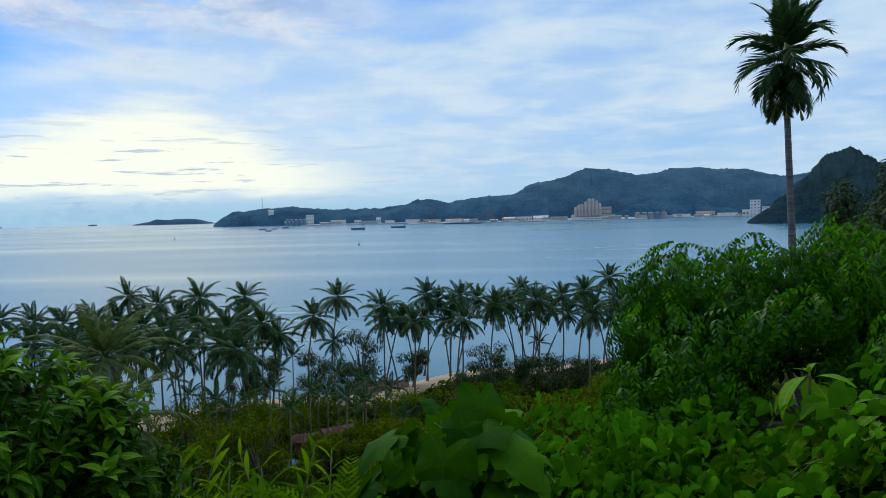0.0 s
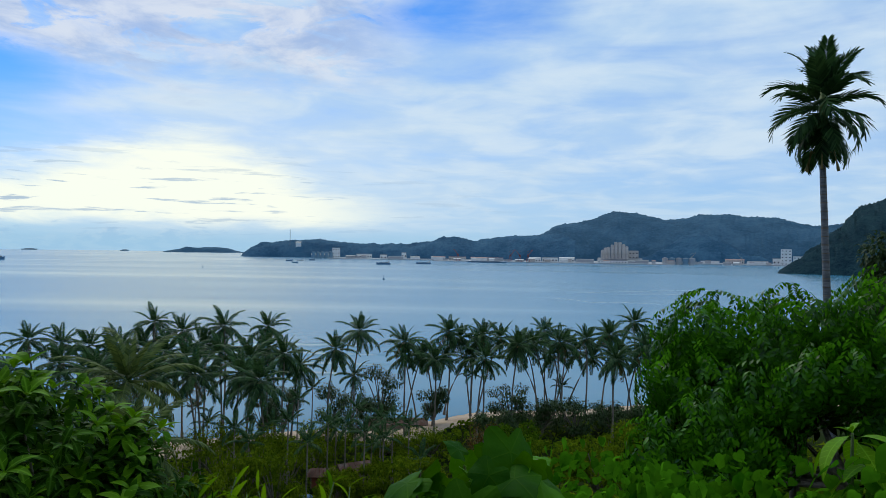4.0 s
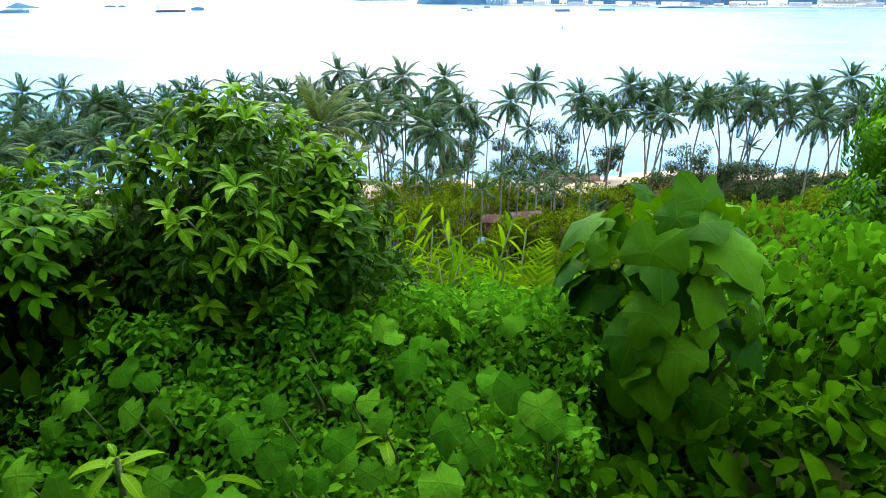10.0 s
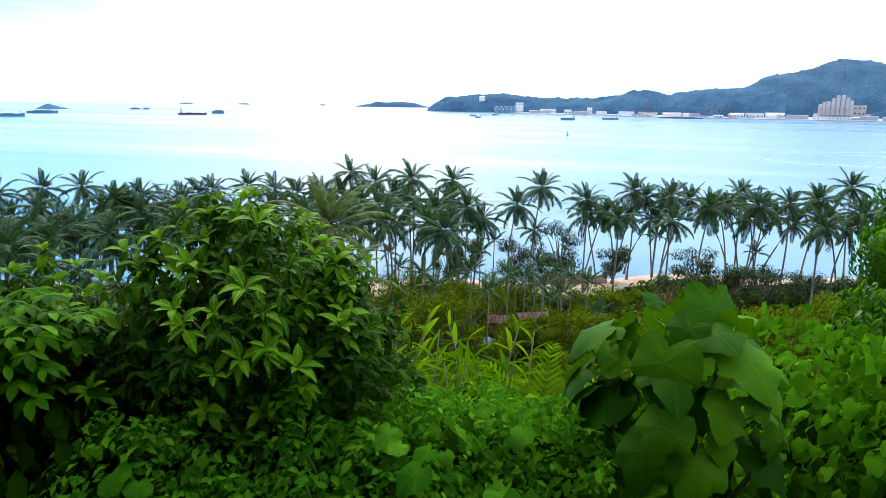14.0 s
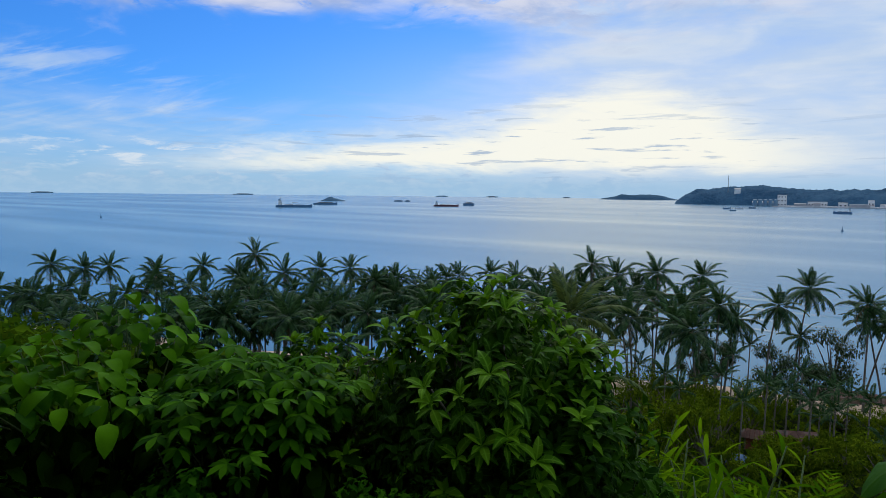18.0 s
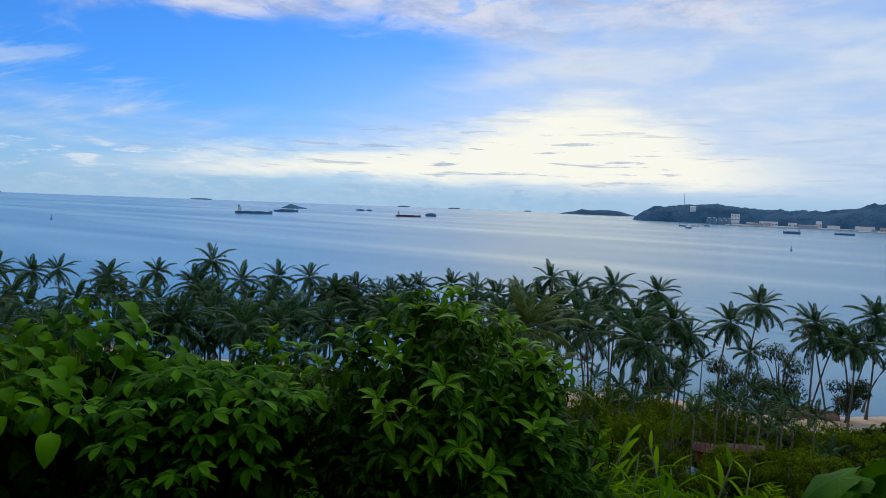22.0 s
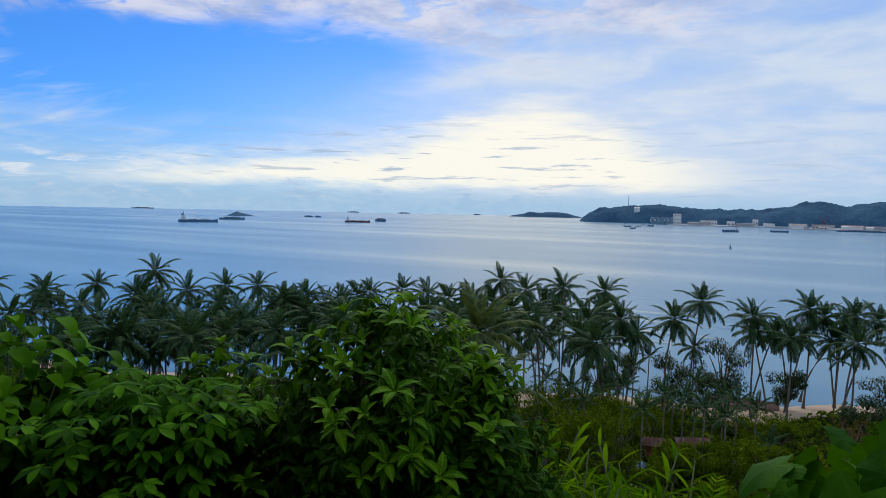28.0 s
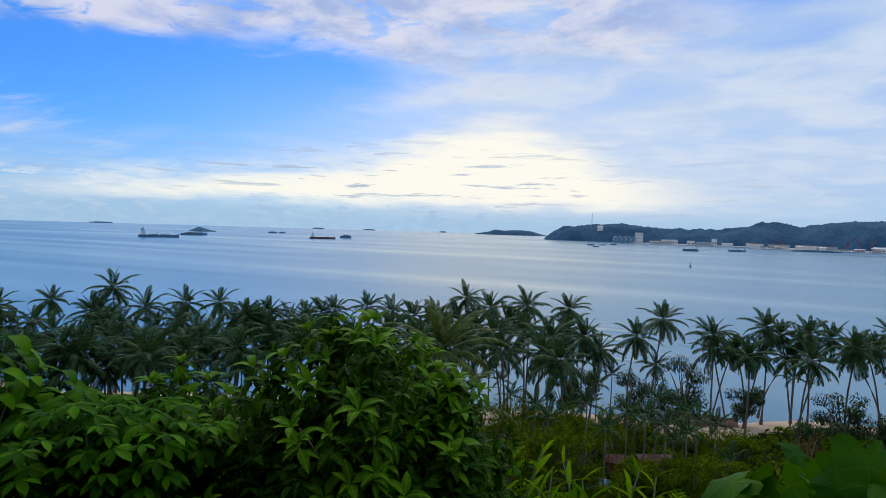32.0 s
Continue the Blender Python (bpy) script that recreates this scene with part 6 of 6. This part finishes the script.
ship(0.05, -3.3, 1560, 2.4, M_HULL, "long loaded barge off the port", -1, 0, 0.6, 0, True, "barge")
ship(15.5, 14.9, 1420, 2.0, M_HULL, "small moored fishing boat", -1, 0, 1.2, name="boat")
ship(15.0, 14.5, 1250, 1.8, M_HULL, "small moored fishing boat", -1, 0, 1.2, name="boat")
ship(14.6, 14.0, 1440, 2.0, M_WHITE, "white moored boat near the headland", 1, 0, 1.3, name="boat")
ship(13.6, 13.1, 1550, 2.2, M_HULL, "small moored fishing boat", 1, 0, 1.2, name="boat")
ship(-20.6, -21.4, 1750, 2.0, M_WHITE, "small white boat off the port", 1, 0, 1.0, name="boat")


# ---- the port across the bay ----
def block(a0, a1, d, h, wall, roof, label, gable=False, rows=0, name="warehouse", category="building", depth=None):
    x, y = plan((a0 + a1) / 2, d)
    w = abs(a0 - a1) * math.pi / 180 * d
    dp = depth or max(10.0, w * 0.4)
    root = thing(name, Matrix.Translation((x, y, 0.6)) @ Matrix.Rotation(radians((a0 + a1) / 2), 4, "Z"), label, category, "port buildings")
    part("wall", box(-w / 2, 0, -2, w / 2, dp, h), wall, root)
    if gable:
        v = [(-w / 2 - 0.5, -0.5, h + 0.01), (w / 2 + 0.5, -0.5, h + 0.01), (w / 2 + 0.5, dp + 0.5, h + 0.01), (-w / 2 - 0.5, dp + 0.5, h + 0.01), (-w / 2 - 0.5, dp / 2, h + dp * 0.16), (w / 2 + 0.5, dp / 2, h + dp * 0.16)]
        hang("roof", mesh_of("roof", v, [(0, 1, 5, 4), (2, 3, 4, 5), (0, 4, 3), (1, 2, 5), (0, 3, 2, 1)], roof), root)
    else:
        part("roof", box(-w / 2 - 0.3, -0.3, h + 0.01, w / 2 + 0.3, dp + 0.3, h + 0.7), roof, root)
    n = max(2, int(w / 7))
    for q in range(rows):
        for k in range(n):
            u = -w / 2 + w * (k + 0.5) / n
            z = h * (q + 0.45) / max(rows, 1)
            part("window", box(u - w / n * 0.2, -0.12, z - h / rows * 0.12, u + w / n * 0.2, 0.05, z + h / rows * 0.14), M_GLASS, root)
    return root


def tank(a, d, r, h, material, label, name="storage_tank"):
    x, y = plan(a, d)
    root = thing(name, Matrix.Translation((x, y, 0.6)), label, "tank", "storage tanks of the port")
    part("shell", cyl(0, 0, -2, h, r, r, 20), material, root)
    part("roof", cyl(0, 0, h + 0.01, h + r * 0.25, r * 1.02, r * 0.2, 20), material, root)
    part("rim", cyl(0, 0, h - 0.5, h + 0.05, r * 1.04, r * 1.04, 20), M_STEEL, root)


quay = []
for a0, a1, d in ((12, 3, 1870), (3, -6, 1680), (-6, -17, 1660), (-17, -25.5, 1900)):
    n = 12
    for i in range(n):
        p, q = a0 + (a1 - a0) * i / n, a0 + (a1 - a0) * (i + 1) / n
        v = [(*plan(p, d), z) for z in (-1, 1.6)] + [(*plan(q, d), z) for z in (-1, 1.6)] + [(*plan(p, d + 420), 2.0), (*plan(q, d + 420), 2.0)]
        quay.append((v, [(0, 2, 3, 1), (1, 3, 5, 4)]))
tagged(hang("quay", mesh_of("quay", *merge(quay), M_GREYWALL)), "long low concrete quay", "quay", kind="structure")
for k in range(5):
    tank(13.2 - 0.36 * k, 1960, 5.2, 17, M_TANKBLUE, "blue-grey storage tank in a row")
block(13.4, 11.75, 1990, 9, M_TANKBLUE, M_STEEL, "blue-grey depot hall behind storage tanks", True)
block(11.65, 11.0, 1960, 30, M_WHITE, M_STEEL, "white tower block on the shore", False, 3, "tower_block", "building", 22)
for k, (a0, a1, d, h, wall, roof, lab) in enumerate(((10.5, 9.7, 1930, 7, M_GREYWALL, M_STEEL, "grey shed by the water"), (9.6, 8.3, 1960, 13, M_WHITE, M_STEEL, "long white hall with a pitched roof"),
        (7.6, 7.0, 1900, 11, M_WHITE, M_STEEL, "white port office with dark windows"), (6.9, 5.6, 1890, 8, M_GREYWALL, M_WHITE, "pale warehouse on the port quay"), (5.0, 4.2, 1890, 8, M_WHITE, M_STEEL, "white warehouse near the port tower"),
        (5.75, 5.35, 1920, 19, M_WHITE, M_STEEL, "narrow white tower in the port"), (3.0, 2.0, 1760, 9, M_WHITE, M_ROOF, "white hall with a reddish roof"), (1.7, 0.2, 1760, 10, M_SILO, M_ROOF, "long buff hall with a reddish roof"),
        (-0.2, -1.6, 1740, 8, M_WHITE, M_ROOF, "long pale shed on the quay"), (-1.6, -3.0, 1760, 9, M_GREYWALL, M_ROOF, "grey shed with a reddish roof"), (-5.2, -6.2, 1730, 10, M_WHITE, M_WHITE, "white container hall on the quay"),
        (-6.3, -7.6, 1740, 12, M_WHITE, M_STEEL, "white warehouse along the quay"), (-7.7, -9.0, 1750, 11, M_WHITE, M_WHITE, "white warehouse along the quay"), (-9.1, -10.6, 1720, 9, M_GREYWALL, M_WHITE, "pale warehouse on the quay"),
        (-13.9, -15.0, 1720, 8, M_GREYWALL, M_STEEL, "grey shed beside the silos"), (-19.0, -20.4, 1980, 8, M_WHITE, M_STEEL, "white waterfront house row"), (-20.8, -22.2, 1980, 11, M_SILO, M_ROOF, "pale hall with a brown roof on the waterfront"),
        (-22.4, -23.9, 1960, 9, M_WHITE, M_GREYWALL, "long white shed on the waterfront"), (-24.2, -25.0, 1950, 16, M_WHITE, M_STEEL, "white block by the point"))):
    block(a0, a1, d, h, wall, roof, lab, k % 2 == 0, 0 if h < 10 else 1)
block(-24.75, -25.5, 1930, 42, M_WHITE, M_STEEL, "tall white tower block with open floors", False, 5, "tower_block", "building", 24)
block(-25.6, -26.5, 1930, 24, M_WHITE, M_STEEL, "white annex of the tower block", False, 3, "tower_block", "building", 20)
# silo battery
for k, (a, h) in enumerate(((-11.3, 36), (-11.55, 42), (-11.8, 44), (-12.1, 50), (-12.4, 56), (-12.7, 58), (-13.0, 52), (-13.25, 46))):
    tank(a, 1740, 4.2, h * 0.92, M_SILO, "tall buff concrete silo", "silo")
block(-12.25, -12.5, 1760, 54, M_SILO, M_SILO, "buff headhouse tower above the silos", False, 3, "headhouse")
block(-13.4, -14.2, 1750, 32, M_SILO, M_SILO, "buff mill building beside the silos", False, 3, "mill")
block(-10.9, -14.5, 1725, 7, M_WHITE, M_STEEL, "low shed along the silos", True, 1)
for k in range(5):
    tank(-16.3 - 0.52 * k, 1760, 7.0, 15, M_TANKBLUE if k % 2 else M_GREYWALL, "grey-blue storage tank on the quay")


def crane(a, d, h, s, material, label):
    x, y = plan(a, d)
    root = thing("harbour_crane", Matrix.Translation((x, y, 1.6)) @ Matrix.Rotation(radians(a), 4, "Z"), label, "crane", "harbour cranes")
    for q in (-1, 1):
        for e in (-1, 1):
            hang("leg", mesh_of("leg", *tube([(q * h * 0.16, e * h * 0.1, 0), (q * h * 0.05, e * h * 0.04, h * 0.5)], [0.6, 0.5], 5), material), root)
    part("cab", box(-h * 0.09, -h * 0.07, h * 0.5, h * 0.09, h * 0.07, h * 0.64, 0.3), material, root)
    hang("jib", mesh_of("jib", *tube([(0, 0, h * 0.6), (s * h * 0.45, 0, h * 1.15)], [0.8, 0.4], 5), material), root)
    hang("tie", mesh_of("tie", *tube([(0, 0, h * 0.64), (-s * h * 0.1, 0, h * 0.95), (s * h * 0.45, 0, h * 1.15)], [0.4, 0.3, 0.25], 5), material), root)


for a, s in ((-3.6, 1), (-4.4, -1), (-5.1, 1), (0.9, -1), (-18.3, 1), (-22.0, -1)):
    crane(a, 1690 if a > -17 else 1900, 26, s, M_RED if a > -17 else M_STEEL, "harbour crane with a slanting jib")


def mast(a, d, z0, z1):
    x, y = plan(a, d)
    root = thing("radio_mast", Matrix.Translation((x, y, z0)), "thin lattice radio mast on the headland", "mast")
    for k in range(3):
        w = math.tau * k / 3
        hang("leg", mesh_of("leg", *tube([(1.2 * math.cos(w), 1.2 * math.sin(w), 0), (0.4 * math.cos(w), 0.4 * math.sin(w), z1 - z0)], [0.35, 0.25], 4), M_STEEL), root)
    for k in range(9):
        z = (z1 - z0) * (k + 0.5) / 9
        part("platform", cyl(0, 0, z, z + 0.4, 1.3 - 0.09 * k, None, 6), M_RED if k % 2 else M_WHITE, root)


mast(15.17, 2190, 30, 25 + 2190 * math.tan(radians(1.68)))
block(14.7, 14.25, 2170, 46, M_WHITE, M_STEEL, "pale building on the headland crest", True, 1, "house", "house", 20)

# small sheds, tanks and stacks of goods strewn along the waterfront
pr = random.Random(17)
for k in range(34):
    a = 10.5 - 35.5 * (k + pr.random()) / 34
    d = (1890 if a > 3 else 1700 if a > -17 else 1915) + pr.uniform(0, 40)
    w = pr.uniform(0.25, 0.7)
    block(a, a - w, d, pr.uniform(3.5, 9.5), pr.choice((M_WHITE, M_WHITE, M_GREYWALL, M_SILO)), pr.choice((M_STEEL, M_WHITE, M_ROOF)), "small pale shed on the waterfront", pr.random() < 0.6, 0, "shed", "shed")
